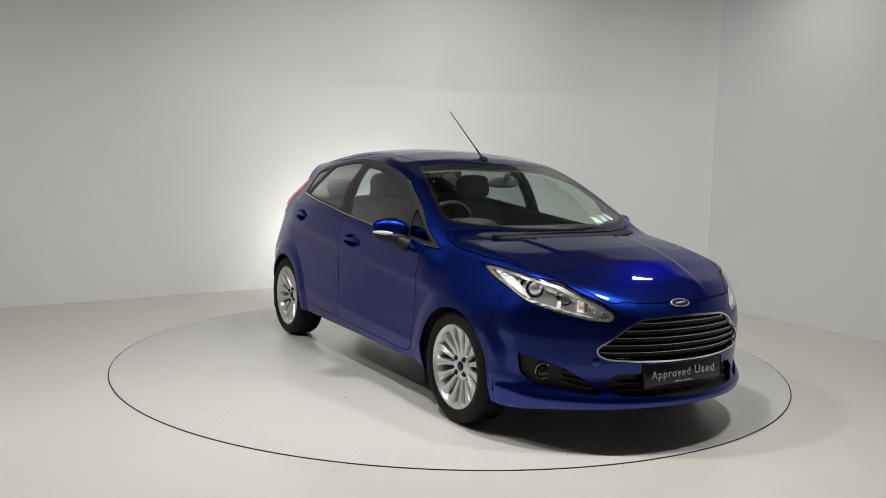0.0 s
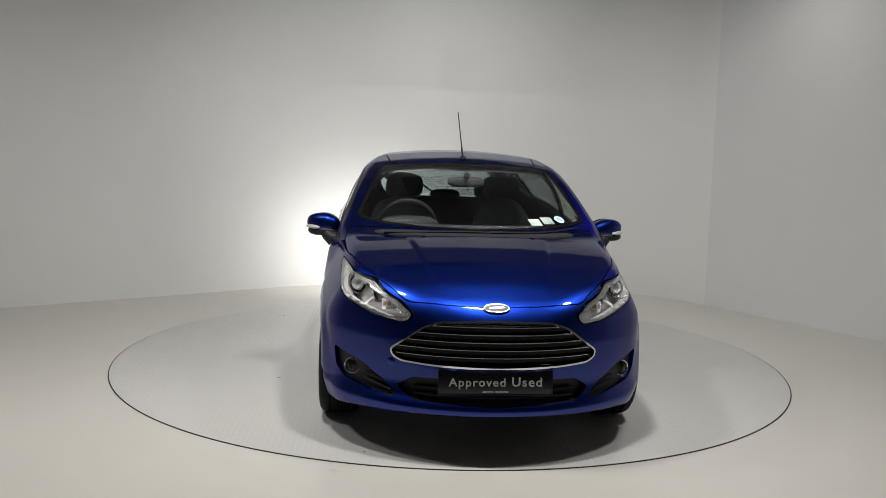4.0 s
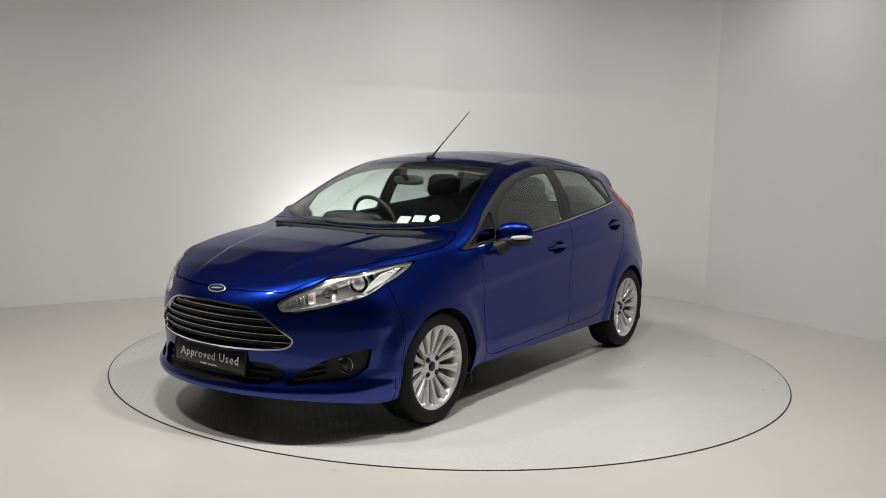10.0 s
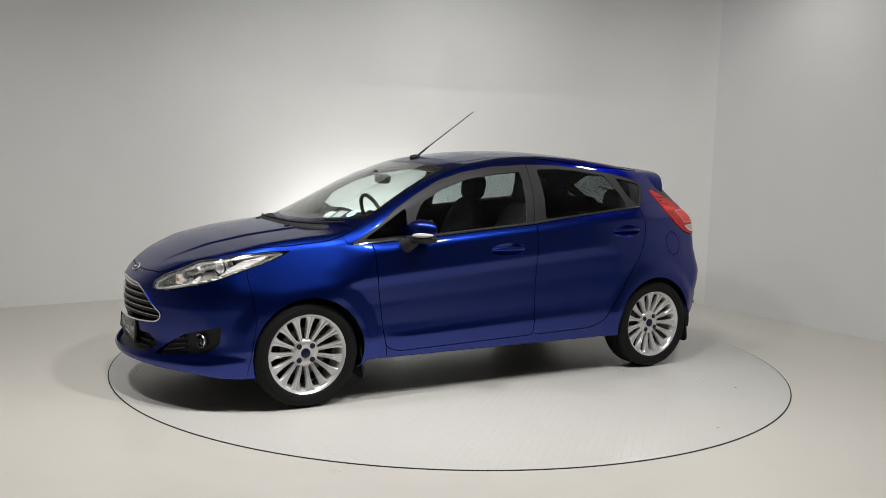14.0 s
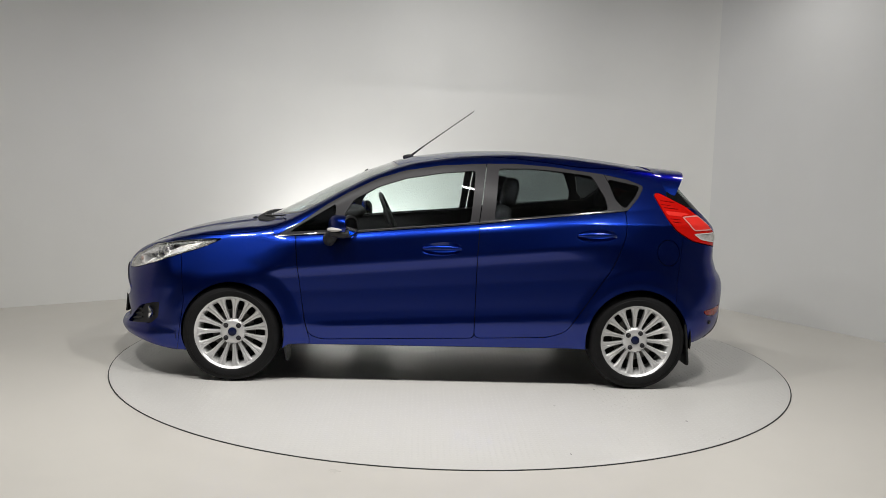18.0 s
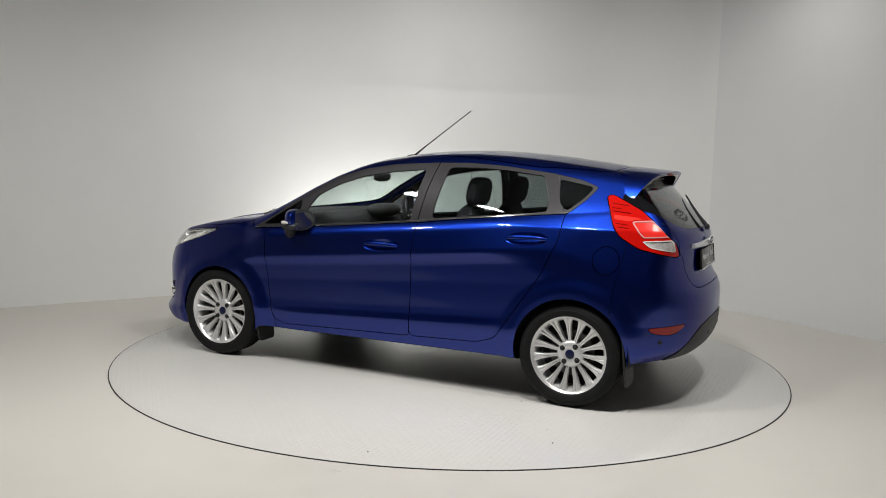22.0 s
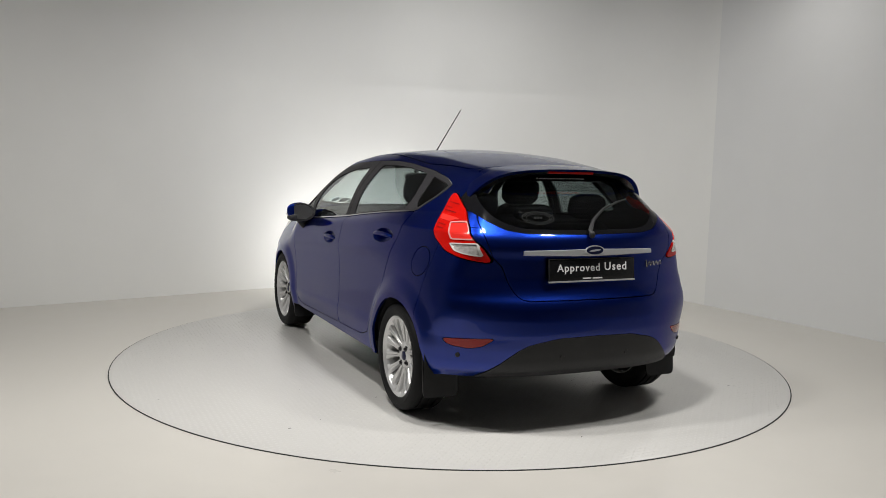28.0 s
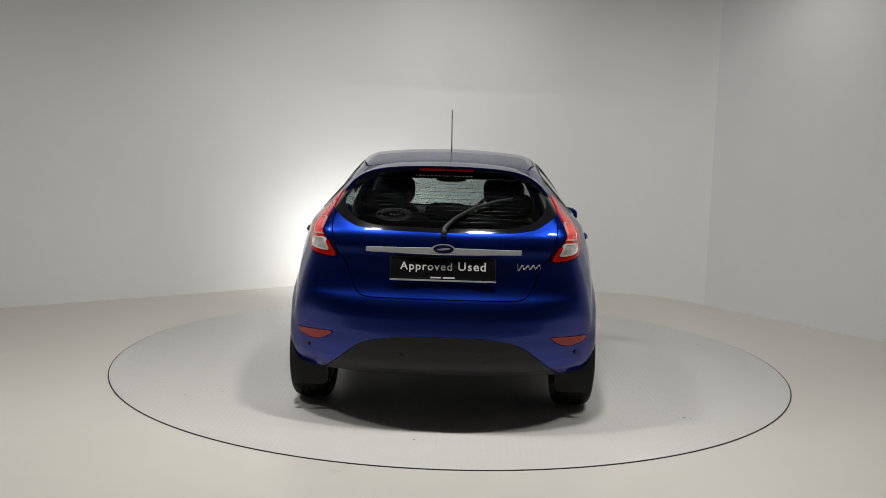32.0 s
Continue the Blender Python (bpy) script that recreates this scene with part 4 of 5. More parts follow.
        part("reflector_facet", tucked(facet), LAMPCHROME if k % 2 else SATIN, lens)


def taillamp(car, mesh, sgn):
    flip = (lambda q: q) if sgn > 0 else other
    # clear field low on the inner side, a brighter red field over it, ribbed red round both
    clear_poly = [(-1.600, 0.966), (-1.757, 0.976), (-1.770, 0.908), (-1.648, 0.930)]
    red_poly = [(-1.530, 1.068), (-1.645, 1.078), (-1.750, 0.990), (-1.605, 0.982)]
    clear, rest = take(mesh, by_side(clear_poly, 0.012), 0.0)
    red, rest = take(rest, by_side(red_poly, 0.015), 0.0)
    body = shell("tail_lamp", flip(rest), RED, car, "red tail lamp with a clear reversing light", depth=0.03, lift=0.003)
    near = by_side(red_poly, 0.015)
    pane, frame_red = take(red, lambda V: near(V) + 0.007)
    shell("brake_light", flip(pane), REDGLOW, body, "brighter red brake light", depth=0.012, lift=0.003)
    shell("brake_frame", flip(frame_red), PINKLENS, body, "pale frame of the brake light", depth=0.012, lift=0.006)
    cut = by_side(clear_poly, 0.012)
    pane, frame_clear = take(clear, lambda V: cut(V) + 0.006)
    shell("reversing_light", flip(pane), GREYLENS, body, "clear reversing light", depth=0.02, lift=0.001)
    shell("reversing_frame", flip(frame_clear), WHITELENS, body, "frosted frame of the reversing light", depth=0.012, lift=0.005)
    for k in range(10):
        z0 = 0.975 + 0.020 * k
        fin, _ = take(rest, lambda V: np.maximum(np.maximum(np.abs(V[:, 2] - z0 - (V[:, 0] + 1.48) * 0.10) - 0.0028, 0.006 - near(V)), np.maximum(by_side(TAILLAMP, 0.025)(V) + 0.012, -1.52 - V[:, 0])))
        if len(fin[1]) and k not in (5, 6):
            shell("lamp_rib", flip(fin), DARKRED, body, depth=0.006, lift=0.006)
    glowing, _ = take(rest, lambda V: np.maximum(np.maximum(np.abs(V[:, 2] - 1.085 - (V[:, 0] + 1.48) * 0.10) - 0.012, 0.008 - near(V)), by_side(TAILLAMP, 0.025)(V) + 0.014))
    shell("tail_light", flip(glowing), REDGLOW, body, "brighter red band of the tail light", depth=0.006, lift=0.005)


def mirror(car, sgn):
    def form(x, y, z):
        t = (y + 0.105) / 0.21
        return (x * (0.72 + 0.28 * (1 - t)) - (0.05 * t * t), y, z * (0.80 + 0.25 * (1 - abs(t - 0.45) * 1.2)) + 0.012 * t)
    c = (0.60, 0.885 * sgn, 0.972)
    bm = blob((0.15, 0.205, 0.125), c, (0, 0, 0), 2.6, 20, shape=lambda x, y, z: (lambda q: (q[0] if q[0] > -0.05 else -0.05 + (q[0] + 0.05) * 0.15, q[1] * sgn, q[2]))(form(x, y, z)))
    body = part("door_mirror", bm, PAINT, car, "blue door mirror on a black foot", angle=60)
    low = blob((0.152, 0.19, 0.06), (c[0], c[1], c[2] - 0.038), (0, 0, 0), 2.6, 14, shape=lambda x, y, z: (max(x * 0.9, -0.052) - 0.03 * (y / 0.19 + 0.5) ** 2, y * sgn, z))
    part("mirror_underside", low, BLACK, body, "black mirror underside")
    arm = tube([(0.66, 0.79 * sgn, 0.885), (0.655, 0.83 * sgn, 0.890), (0.635, 0.86 * sgn, 0.915), (0.62, 0.875 * sgn, 0.945)], [0.042, 0.040, 0.034, 0.03], 12, flat=1.1)
    part("mirror_foot", arm, BLACK, body, "black mirror foot")
    back = Matrix.Translation((c[0] - 0.060, c[1], c[2] + 0.003)) @ pose(0, 0, 0, 0, 0, -24 * sgn) @ Matrix(((0, 0, -1, 0), (1, 0, 0, 0), (0, 1, 0, 0), (0, 0, 0, 1)))
    part("mirror_rim", prism(oval(0.101, 0.066), 0.014, back, bevel=0.005), BLACK, body, "black mirror rim")
    part("mirror_glass", prism(oval(0.086, 0.053), 0.017, back), MIRROR, body, "mirror glass")
    pts = []
    for k in range(7):
        t = k / 6
        pts.append((c[0] + 0.055 - 0.085 * t * t, c[1] + sgn * (0.02 + 0.083 * t), c[2] - 0.016 + 0.004 * t))
    part("side_indicator", tube(pts, [0.006, 0.010, 0.012, 0.013, 0.013, 0.011, 0.006], 8), WHITELENS, body, "clear side indicator strip")


def door_handle(door, x, z, sgn):
    """A pull handle that bridges the dished oval of its door."""
    m = seat_on((x, on_skin(x=x, z=z)[1], z), 0, 0.0)
    if sgn < 0:
        m = Matrix.Diagonal((1, -1, 1, 1)) @ m
    bar = bmesh.new()
    rings = []
    for i in range(21):
        t = -1 + 2 * i / 20
        hgt = -0.002 + 0.016 * (1 - abs(t) ** 4)
        w = 0.0125 * (1 - 0.35 * abs(t) ** 4)
        rings.append([bar.verts.new(m @ Vector((0.118 * t, w * math.cos(a) + 0.006 - 0.004 * t * t, hgt + 0.007 * math.sin(a)))) for a in [2 * math.pi * k / 12 for k in range(12)]])
    for a, b in zip(rings, rings[1:]):
        for k in range(12):
            bar.faces.new((a[k], a[(k + 1) % 12], b[(k + 1) % 12], b[k]))
    bar.faces.new(rings[0])
    bar.faces.new(rings[-1])
    part("door_handle", bar, PAINT, door, "blue pull handle")


def wiper(car, points, name, label, lift=0.013):
    pts = []
    for x, y in points:
        z = on_skin(x=x, y=abs(y))[2]
        pts.append(Vector((x, y, z)) + skin_normal((x, abs(y), z)) * lift)
    w = part(name, tube([tuple(p) for p in pts], [0.008] + [0.0062] * (len(pts) - 2) + [0.004], 8), BLACK, car, label)
    return w, pts


def seat(car, y):
    s = part("front_seat", blob((0.52, 0.50, 0.17), (-0.08, y, 0.50), (0, -6, 0), 3.2, 14), CLOTH, car, "charcoal cloth front seat")
    part("seat_back", blob((0.15, 0.48, 0.64), (-0.36, y, 0.80), (0, -16, 0), 3.0, 14, shape=lambda x, yy, z: (x, yy * (1 - 0.22 * max(0, z / 0.32)), z)), CLOTH, s)
    part("head_rest", blob((0.10, 0.27, 0.19), (-0.475, y, 1.185), (0, -10, 0), 3.4, 12), CLOTH, s)
    bm = tube([(-0.455, y - 0.06, 1.05), (-0.47, y - 0.06, 1.14)], 0.007, 6)
    tube([(-0.455, y + 0.06, 1.05), (-0.47, y + 0.06, 1.14)], 0.007, 6, bm)
    part("head_rest_posts", bm, SATIN, s, "bright head rest posts")


def cabin(car):
    for y in (0.36, -0.36):
        seat(car, y)
    b = part("rear_bench", blob((0.50, 1.24, 0.18), (-0.85, 0, 0.53), (0, -8, 0), 4, 14), CLOTH, car, "charcoal cloth rear bench")
    part("bench_back", blob((0.14, 1.22, 0.58), (-1.13, 0, 0.80), (0, -20, 0), 4, 14), CLOTH, b)
    for y in (0.37, -0.37, 0.0):
        part("rear_head_rest", blob((0.09, 0.25, 0.15 if y else 0.10), (-1.25, y, 1.13 if y else 1.09), (0, -15, 0), 3.2, 10), CLOTH, b)
    part("parcel_shelf", box((0.44, 1.02, 0.02), (-1.50, 0, 0.985), 0.006), LINING, car, "dark parcel shelf")
    part("dashboard", blob((0.42, 1.34, 0.36), (0.72, 0, 0.82), (0, 8, 0), 4, 18, shape=lambda x, y, z: (x + 0.12 * (1 - (y / 0.67) ** 2), y, z)), LINING, car, "dark moulded dashboard")
    part("dash_top", blob((0.40, 1.20, 0.07), (0.92, 0, 0.965), (0, 3, 0), 4, 14, shape=lambda x, y, z: (x + 0.10 * (1 - (y / 0.6) ** 2), y, z)), LINING, car, "dark dashboard top")
    part("instrument_hood", blob((0.20, 0.36, 0.10), (0.62, -0.36, 0.985), (0, 0, 0), 2.6, 12), LINING, car, "dark instrument hood")
    m = pose(0.335, -0.36, 0.955, 0, -66, 0)
    rim = bmesh.new()
    rings = []
    for i in range(48):
        a = 2 * math.pi * i / 48
        rings.append([rim.verts.new(m @ Vector(((0.178 + 0.014 * math.cos(b)) * math.cos(a), (0.178 + 0.014 * math.cos(b)) * math.sin(a), 0.014 * math.sin(b)))) for b in [2 * math.pi * k / 8 for k in range(8)]])
    for i in range(48):
        a, b = rings[i], rings[(i + 1) % 48]
        for k in range(8):
            rim.faces.new((a[k], a[(k + 1) % 8], b[(k + 1) % 8], b[k]))
    w = part("steering_wheel", rim, BLACK, car, "black steering wheel")
    part("wheel_boss", blob((0.13, 0.15, 0.06), (0.345, -0.36, 0.95), (0, -66, 0), 2.6, 10), BLACK, w)
    for dy, dx in ((0.16, 0), (-0.16, 0), (0.0, -0.16)):
        q = m @ Vector((dx, dy, 0))
        part("wheel_spoke", tube([(0.345, -0.36, 0.95), tuple(q)], [0.022, 0.012], 6, flat=0.5), BLACK, w)
    im = part("interior_mirror", blob((0.035, 0.235, 0.065), (0.44, 0.0, 1.245), (0, -8, 0), 3, 12), BLACK, car, "black interior mirror")
    part("mirror_stem", tube([(0.46, 0, 1.25), (0.50, 0, 1.295)], [0.016, 0.02], 8), BLACK, im)


def car_details(car, made, lamp_f, lamp_r, fb, rb):
    for sgn in (1, -1):
        headlamp(car, lamp_f, sgn)
        taillamp(car, lamp_r, sgn)
        mirror(car, sgn)
        door_handle(made["f", sgn], -0.028, 0.849, sgn)
        door_handle(made["r", sgn], -0.97, 0.948, sgn)
        # fog lamp
        x = on_skin(y=0.668, z=0.388)[0]
        d = Vector((0.92, 0.30 * sgn, 0)).normalized().to_track_quat("Z", "Y").to_matrix().to_4x4()
        m = Matrix.Translation((x - 0.022, 0.660 * sgn, 0.388)) @ d
        f = part("fog_lamp", lathe([(0.034, -0.01), (0.0385, 0.004), (0.040, 0.014), (0.0390, 0.016), (0.0355, 0.013), (0.0340, 0.0)], 32, m), LAMPCHROME, fb, "round fog lamp with a chrome ring")
        part("fog_glass", lathe([(0.034, 0.004), (0.028, 0.012), (0.015, 0.016), (0.0, 0.017)], 32, m), LENS, f, "clear fog lamp glass").visible_shadow = False
        part("fog_bowl", lathe([(0.036, 0.002), (0.02, -0.012), (0.0, -0.015)], 24, m), STEEL, f, "dull fog lamp bowl")
        # mud flaps and wheel housings
        for hx, fx, w in ((HUB, HUB - 0.330, 0.17), (-HUB, -HUB - 0.320, 0.20)):
            lean = 8 if fx > 0 else 6
            h = 0.105 if fx > 0 else 0.16
            at = Matrix.Translation((fx, sgn * ((0.828 if fx > 0 else 0.818) - w / 2), 0.235 if fx > 0 else 0.31)) @ pose(0, 0, 0, 0, lean, 0)
            bm = prism(rounded([(-w / 2, -h), (w / 2, -h), (w / 2, h), (-w / 2, h)], 0.035), 0.010, at @ Matrix(((0, 0, 1, 0), (1, 0, 0, 0), (0, 1, 0, 0), (0, 0, 0, 1))), bevel=0.002)
            part("mud_flap", bm, BLACK, car, "black rubber mud flap")
            liner = bmesh.new()
            rows = []
            for i in range(33):
                a = math.radians(-8 + 196 * i / 32)
                rows.append([liner.verts.new((hx + 0.342 * math.cos(a), sgn * yy, 0.305 + 0.342 * math.sin(a))) for yy in (0.44, 0.818)])
            for a, b in zip(rows, rows[1:]):
                liner.faces.new((a[0], a[1], b[1], b[0]))
            liner.faces.new([r[0] for r in rows])
            part("wheel_housing", liner, VOID, car, "black wheel housing")
        # washer nozzles on the bonnet
        z = on_skin(x=1.20, y=0.30)[2]
        part("washer_nozzle", blob((0.03, 0.022, 0.014), (1.20, 0.30 * sgn, z + 0.003), (0, 8, 0), 2.4, 8), BLACK, car, "small black washer nozzle")
        # parking sensors
        for y, z in ((0.20, 0.405), (0.70, 0.41)):
            x = on_skin(y=y, z=z, out=-1)[0]
            n = skin_normal((x, y, z))
            q = Vector((x, y, z)) + n * 0.004
            m = Matrix.Translation((q.x, q.y * sgn, q.z)) @ Vector((n.x, n.y * sgn, n.z)).to_track_quat("Z", "Y").to_matrix().to_4x4()
            part("parking_sensor", lathe([(0.0, 0.004), (0.010, 0.004), (0.012, 0.001), (0.012, -0.006)], 20, m), BLACK, rb, "round parking sensor")
    # round cover of the towing eye
    y, z = 0.479, 0.450
    m = Matrix.Diagonal((1, -1, 1, 1)) @ seat_on((on_skin(y=y, z=z)[0], y, z))
    part("towing_eye_cover", lathe([(0.0, 0.0022), (0.019, 0.0018), (0.021, 0.0006), (0.021, -0.003)], 32, m), PAINT, fb, "round blue towing eye cover")
    # badges and plates
    p = on_skin(y=0.0, z=0.712)
    badge((p[0], 0, 0.712), car, 0.062, 0.026, 0.002)
    q = on_skin(y=0.0, z=0.943, out=-1)
    bar = []
    for y in np.linspace(-0.393, 0.393, 25):
        x = on_skin(y=abs(y), z=0.930, out=-1)[0]
        bar.append((x, y))
    bm = bmesh.new()
    rings = []
    for x, y in bar:
        h = 0.019 - 0.006 * abs(y) / 0.393
        rings.append([bm.verts.new((x + a, y, 0.930 + b)) for a, b in ((0.01, -h), (-0.014, -h + 0.001), (-0.019, -h + 0.006), (-0.016, h - 0.002), (0.01, h))])
    for a, b in zip(rings, rings[1:]):
        for i in range(5):
            bm.faces.new((a[i], a[(i + 1) % 5], b[(i + 1) % 5], b[i]))
    bm.faces.new(rings[0])
    bm.faces.new(rings[-1])
    part("tailgate_bar", bm, SATIN, car, "broad satin chrome bar across the tailgate")
    badge((q[0] - 0.02, 0, 0.943), car, 0.058, 0.026, 0.0, "rear_badge")
    x = on_skin(y=0.0, z=0.388)[0]
    number_plate(car, Matrix.Translation((x + 0.009, 0, 0.380)) @ Matrix(((0, 0, 1, 0), (1, 0, 0, 0), (0, 1, 0, 0), (0, 0, 0, 1))) @ pose(0, 0, 0, -4, 0, 0), BLACK, "black dealer plate with white lettering in a black frame", 0.001)
    x = on_skin(y=0.0, z=0.84, out=-1)[0]
    number_plate(car, Matrix.Translation((x - 0.010, 0, 0.840)) @ Matrix(((0, 0, -1, 0), (-1, 0, 0, 0), (0, 1, 0, 0), (0, 0, 0, 1))) @ pose(0, 0, 0, -6, 0, 0), SATIN, "black dealer plate with white lettering and a silver lower lip", 0.014)
    # script badge on the tailgate, as one plain bright squiggle
    squiggle = []
    for k in range(49):
        t = k / 48
        y = -0.368 - 0.128 * t
        z = 0.856 + (0.018 if t < 0.22 else 0.010) * math.sin(2 * math.pi * 4.5 * t + 1.2) + 0.004 * t
        y -= 0.25 * (z - 0.856)
        squiggle.append((on_skin(y=abs(y), z=z, out=-1)[0] - 0.003, y, z))
    part("script_badge", tube(squiggle, 0.0032, 6), LAMPCHROME, car, "slim silver script badge")
    # spoiler with its brake light; its ends sweep down to the tail lamps
    ny, ns = 61, 15

    def wing(e, s, under):
        y, a = 0.552 * e, abs(e)
        x0, x1 = -1.394 - 0.01 * a, -1.645 + 0.06 * a ** 2 + 0.07 * a ** 6
        x = x0 + (x1 - x0) * s
        top = float(TOP(np.array(x)) - CROWN(np.array(x)) * y * y) + 0.004 + 0.021 * s * (1 - a ** 4) - 0.115 * a ** 7
        thick = 0.008 + 0.006 * s + (0.004 if under < 1 else 0.018) * a ** 4 * s
        return (x + 0.016 * s * under, y * (1 - 0.02 * under * s), top - thick * under)

    for name, mat, levels, label, e0, e1 in (("roof_spoiler", PAINT, (0.0, 0.97), "blue roof spoiler", -1.0, 1.0), ("spoiler_underside", GLOSSBLACK, (0.975, 1.9), "black spoiler underside", -0.93, 0.93)):
        bm = bmesh.new()
        n = ny if e1 - e0 > 1 else 13
        g = {(i, j, k): bm.verts.new(wing(e0 + (e1 - e0) * i / (n - 1), j / (ns - 1), u)) for i in range(n) for j in range(ns) for k, u in enumerate(levels)}
        for i in range(n - 1):
            for j in range(ns - 1):
                for k in (0, 1):
                    bm.faces.new((g[i, j, k], g[i + 1, j, k], g[i + 1, j + 1, k], g[i, j + 1, k]))
            for j in (0, ns - 1):
                bm.faces.new((g[i, j, 0], g[i + 1, j, 0], g[i + 1, j, 1], g[i, j, 1]))
        for j in range(ns - 1):
            for i in (0, n - 1):
                bm.faces.new((g[i, j, 0], g[i, j, 1], g[i, j + 1, 1], g[i, j + 1, 0]))
        ob = part(name, bm, mat, car if mat is PAINT else sp, label, angle=40)
        if mat is PAINT:
            sp = ob
    x, y, z = wing(0, 1, 1.35)
    part("high_brake_light", box((0.014, 0.285, 0.013), (x - 0.001, 0, z), 0.003), RED, sp, "dark red high brake light")
    # heating wires in the rear window
    for k in range(11):
        z = 1.075 + 0.0185 * k
        half = 0.40 - 0.02 * abs(k - 4)
        wire = [Vector((*on_skin(y=abs(y), z=z, out=-1)[:1], y, z)) for y in np.linspace(-half, half, 15)]
        part("heating_wire", tube([tuple(p + Vector((0.0085, 0, -0.004))) for p in wire], 0.0008, 4), PLATEBLACK, car, "thin heating wire in the rear window")
    # rear wiper
    pts = [(0.0, 1.01), (0.0, 1.03), (-0.05, 1.078), (-0.15, 1.133), (-0.27, 1.168), (-0.35, 1.183)]
    path = []
    for y, z in pts:
        x = on_skin(y=abs(y), z=z, out=-1)[0]
        path.append(Vector((x, y, z)) + skin_normal((x, abs(y), z)) * 0.02)
    rw = part("rear_wiper", tube([tuple(p) for p in path], [0.013, 0.012, 0.009, 0.007, 0.006, 0.004], 8), BLACK, car, "black rear wiper")
    part("wiper_pivot", blob((0.032, 0.03, 0.038), tuple(path[0]), (0, 0, 0), 2.3, 10), BLACK, rw)
    # front wipers, lying along the foot of the screen
    a, pa = wiper(car, [(1.10, -0.52), (1.135, -0.40), (1.155, -0.22), (1.16, -0.05), (1.165, 0.12)], "front_wiper", "black wiper lying along the windscreen foot")
    b, pb = wiper(car, [(1.16, 0.08), (1.15, 0.20), (1.125, 0.32), (1.06, 0.46), (0.95, 0.61)], "front_wiper", "black wiper lying along the windscreen foot")
    # aerial
    z = on_skin(x=0.20, y=0.0)[2]
    ant = part("aerial", tube([(0.20, 0, z), (0.185, 0, z + 0.010), (0.10, 0, z + 0.076)], [0.013, 0.008, 0.005], 10), BLACK, car, "thin black roof aerial")
    part("aerial_foot", blob((0.075, 0.045, 0.03), (0.205, 0, z + 0.004), (0, 8, 0), 2.4, 10), BLACK, ant)
    part("aerial_rod", tube([(0.10, 0, z + 0.076), (-0.245, 0.0, 1.722)], [0.0042, 0.003], 6), BLACK, ant)
    # paper discs inside the windscreen
    for y, mat, w in ((0.362, GREENISH, 0.066), (0.440, GREYPRINT, 0.066), (0.520, BLUEISH, 0.05)):
        x = 0.955 - 0.50 * (y - 0.362)
        z = on_skin(x=x, y=y)[2]
        m = seat_on((x, y, z), 0, -0.010)
        if w > 0.06:
            d = part("paper_disc", prism([(-0.035, -0.036), (0.035, -0.036), (0.035, 0.036), (-0.035, 0.036)], 0.001, m), PAPER, car, "pale paper disc in the windscreen", smooth=False)
            for v in (0.024, 0.009, -0.006, -0.021):
                part("print_line", box((0.05, 0.007, 0.0004), (0, 0, 0)), mat, d, "line of print", smooth=False).matrix_local = m @ pose(0, v, 0.0014)
        else:
            d = part("round_disc", prism(oval(0.030, 0.036), 0.001, m), BLUEISH, car, "round pale blue paper disc in the windscreen", smooth=False)
            part("disc_centre", prism(oval(0.017, 0.020), 0.0016, m), PAPER, d, smooth=False)
    # oval sticker and a line of print on the rear window
    y, z = 0.263, 1.100
    x = on_skin(y=y, z=z, out=-1)[0]
    m = seat_on((x, y, z), 0, 0.0005)
    bm = bmesh.new()
    for a, b, a2, b2 in ((0.092, 0.045, 0.088, 0.041), (0.068, 0.028, 0.065, 0.0255)):
        o, i = oval(a, b), oval(a2, b2)
        vo, vi = [bm.verts.new(m @ Vector((*p, 0.001))) for p in o], [bm.verts.new(m @ Vector((*p, 0.001))) for p in i]
        for k in range(40):
            bm.faces.new((vo[k], vo[(k + 1) % 40], vi[(k + 1) % 40], vi[k]))
    st = part("window_sticker", bm, FAINTPRINT, car, "grey outline oval sticker on the rear window", smooth=False)
    for k in range(34):
        a = 2 * math.pi * k / 34
        if k in (0, 1, 16, 17, 18, 33):
            continue
        t = box((0.0045 + 0.003 * (k * 7 % 3) / 2, 0.007, 0.0005), (0.079 * math.cos(a), 0.0345 * math.sin(a), 0.001), 0, (0, 0, 0))
        part("sticker_print", t, FAINTPRINT, st, smooth=False).matrix_local = m
    for k in (-1, 0, 1):
        part("sticker_mark", box((0.011, 0.010, 0.0005), (0.017 * k, 0, 0.001)), FAINTPRINT, st, smooth=False).matrix_local = m
    for k in range(15):
        y = 0.162 - 0.292 * k / 14
        z = 1.302
        x = on_skin(y=abs(y), z=z, out=-1)[0]
        part("window_print", box((0.002, 0.014 if k % 3 else 0.009, 0.005), (x - 0.003, y, z), 0, (0, -44, 0)), WHITE, car, "dash of white print on the rear window", smooth=False)


def build_car():
    car = new("car")
    tagged(car, "glossy deep blue five-door hatchback parked on the turntable", "car")
    made, lamp_f, lamp_r, fb, rb = car_body(car)
    car_details(car, made, lamp_f, lamp_r, fb, rb)
    cabin(car)
    w = wheel_at(car)
    out = pose(0, 0, 0, -90, 0, 0)
    w.matrix_local = pose(HUB, 0.738, 0.302) @ out
    for x, s, turn in ((-HUB, 1, 10), (HUB, -1, 4), (-HUB, -1, 17)):
        copy_thing(w, pose(x, 0.738 * s, 0.302, 0, 0, 0 if s > 0 else 180) @ out @ pose(0, 0, 0, 0, 0, turn))
    return car


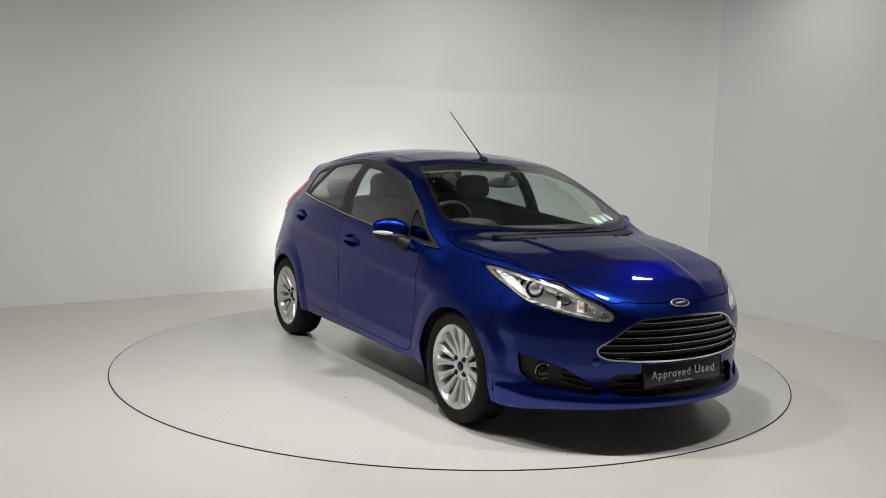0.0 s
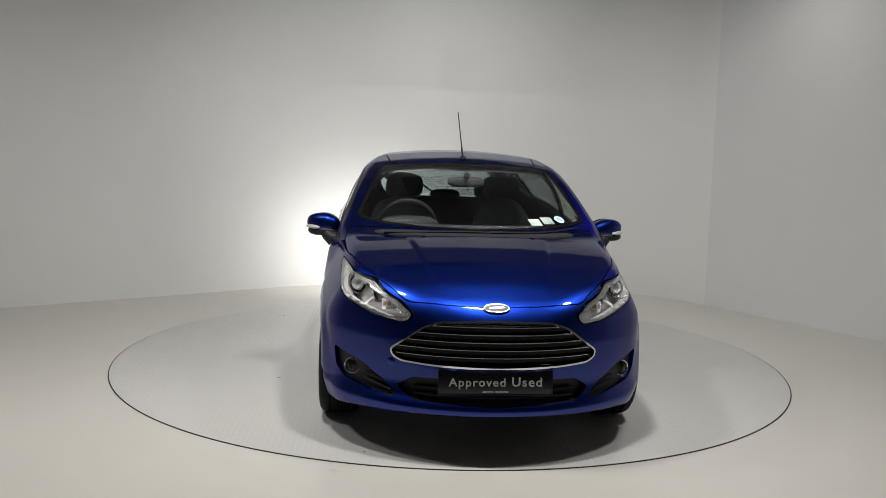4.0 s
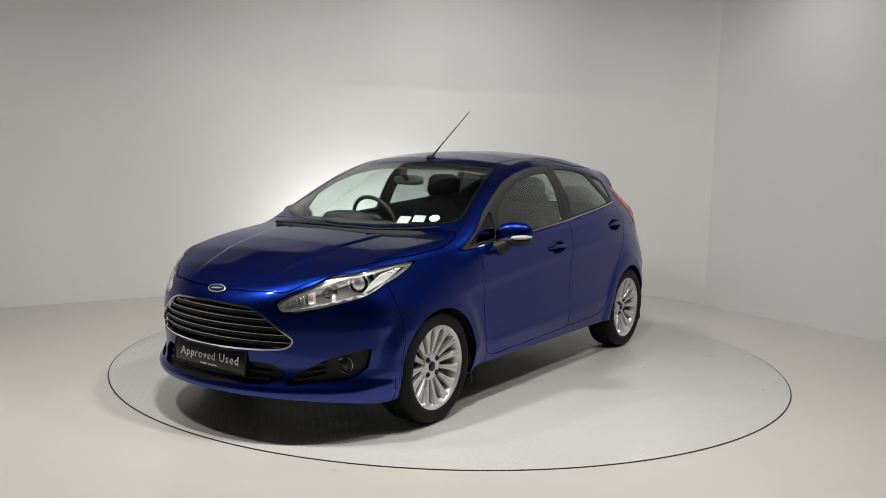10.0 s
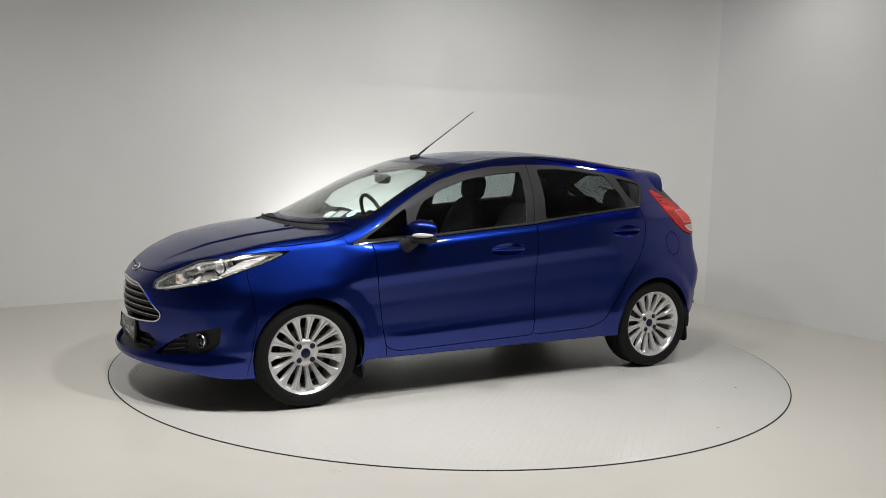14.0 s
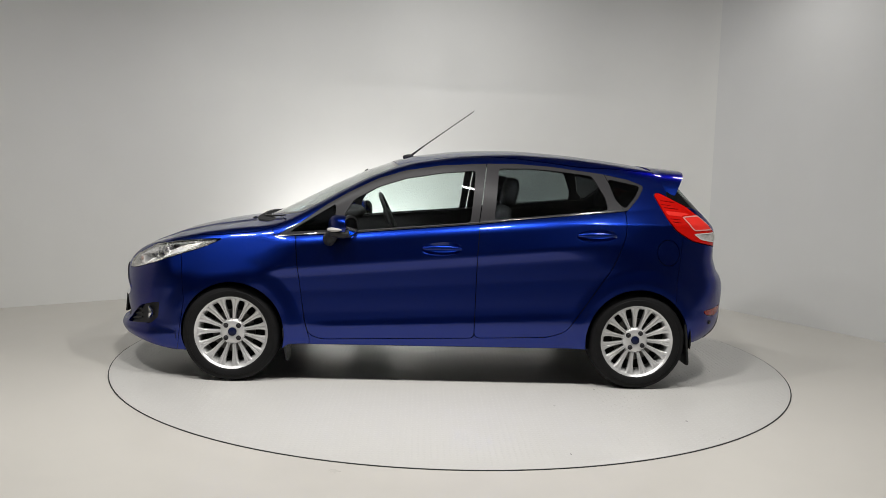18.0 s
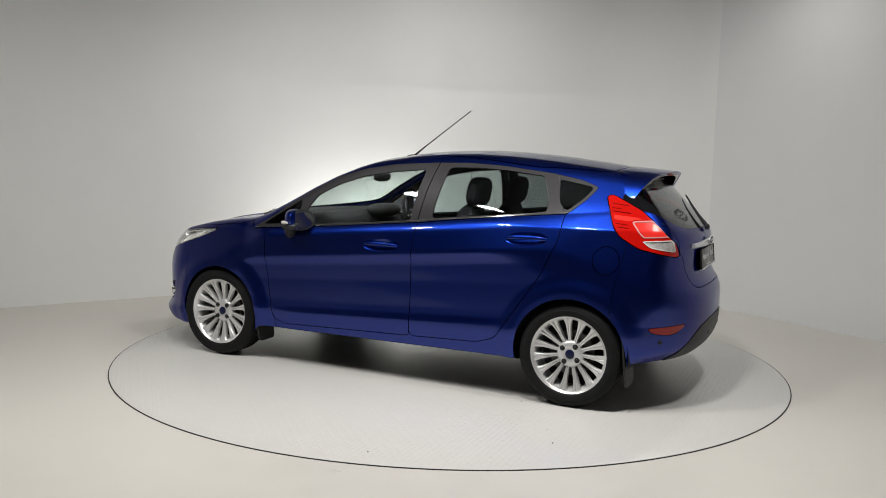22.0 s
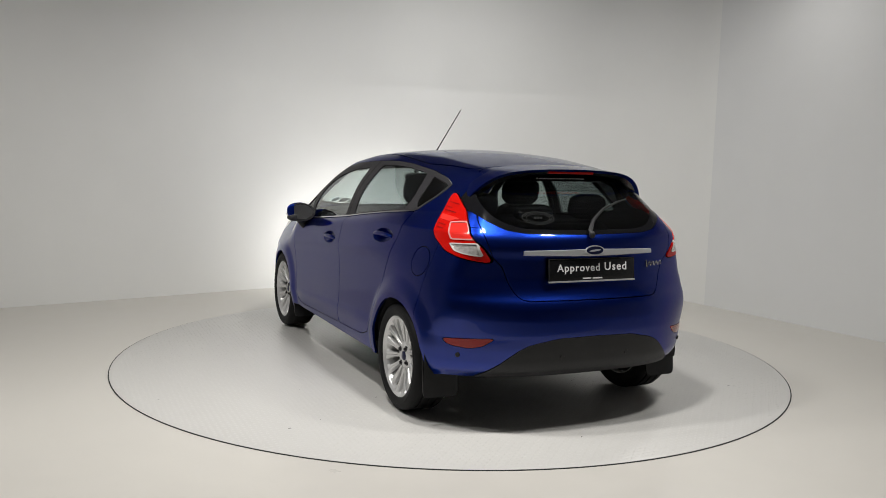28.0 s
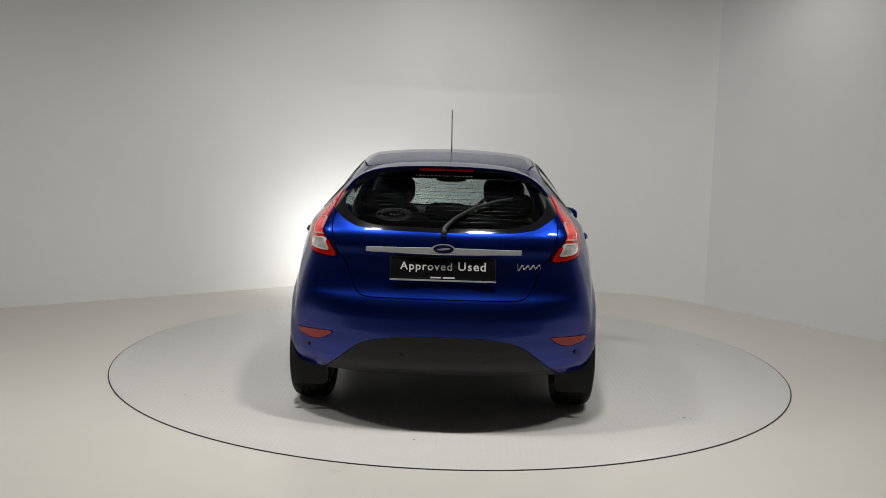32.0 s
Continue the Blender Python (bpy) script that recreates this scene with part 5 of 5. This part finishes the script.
def motions():
    """The turntable carries the car round at an even pace."""
    turns = [(0.0, -58.46), (6.0, -97.94), (9.0, -117.5), (13.0, -144.08), (19.0, -184.39), (23.0, -210.9), (28.0, -244.32), (31.0, -264.21), (32.0, -270.55)]
    walk(car, [(t, pose(0, 0, 0, 0, 0, a) @ pose(0.121, 0.026, 0.002)) for t, a in turns])
    walk(table, [(t, pose(0, 0, 0, 0, 0, a)) for t, a in turns])


bay()
ceiling_lights()
unseen_wash_light()
fill_spot_light()
table = turntable()
car = build_car()
motions()
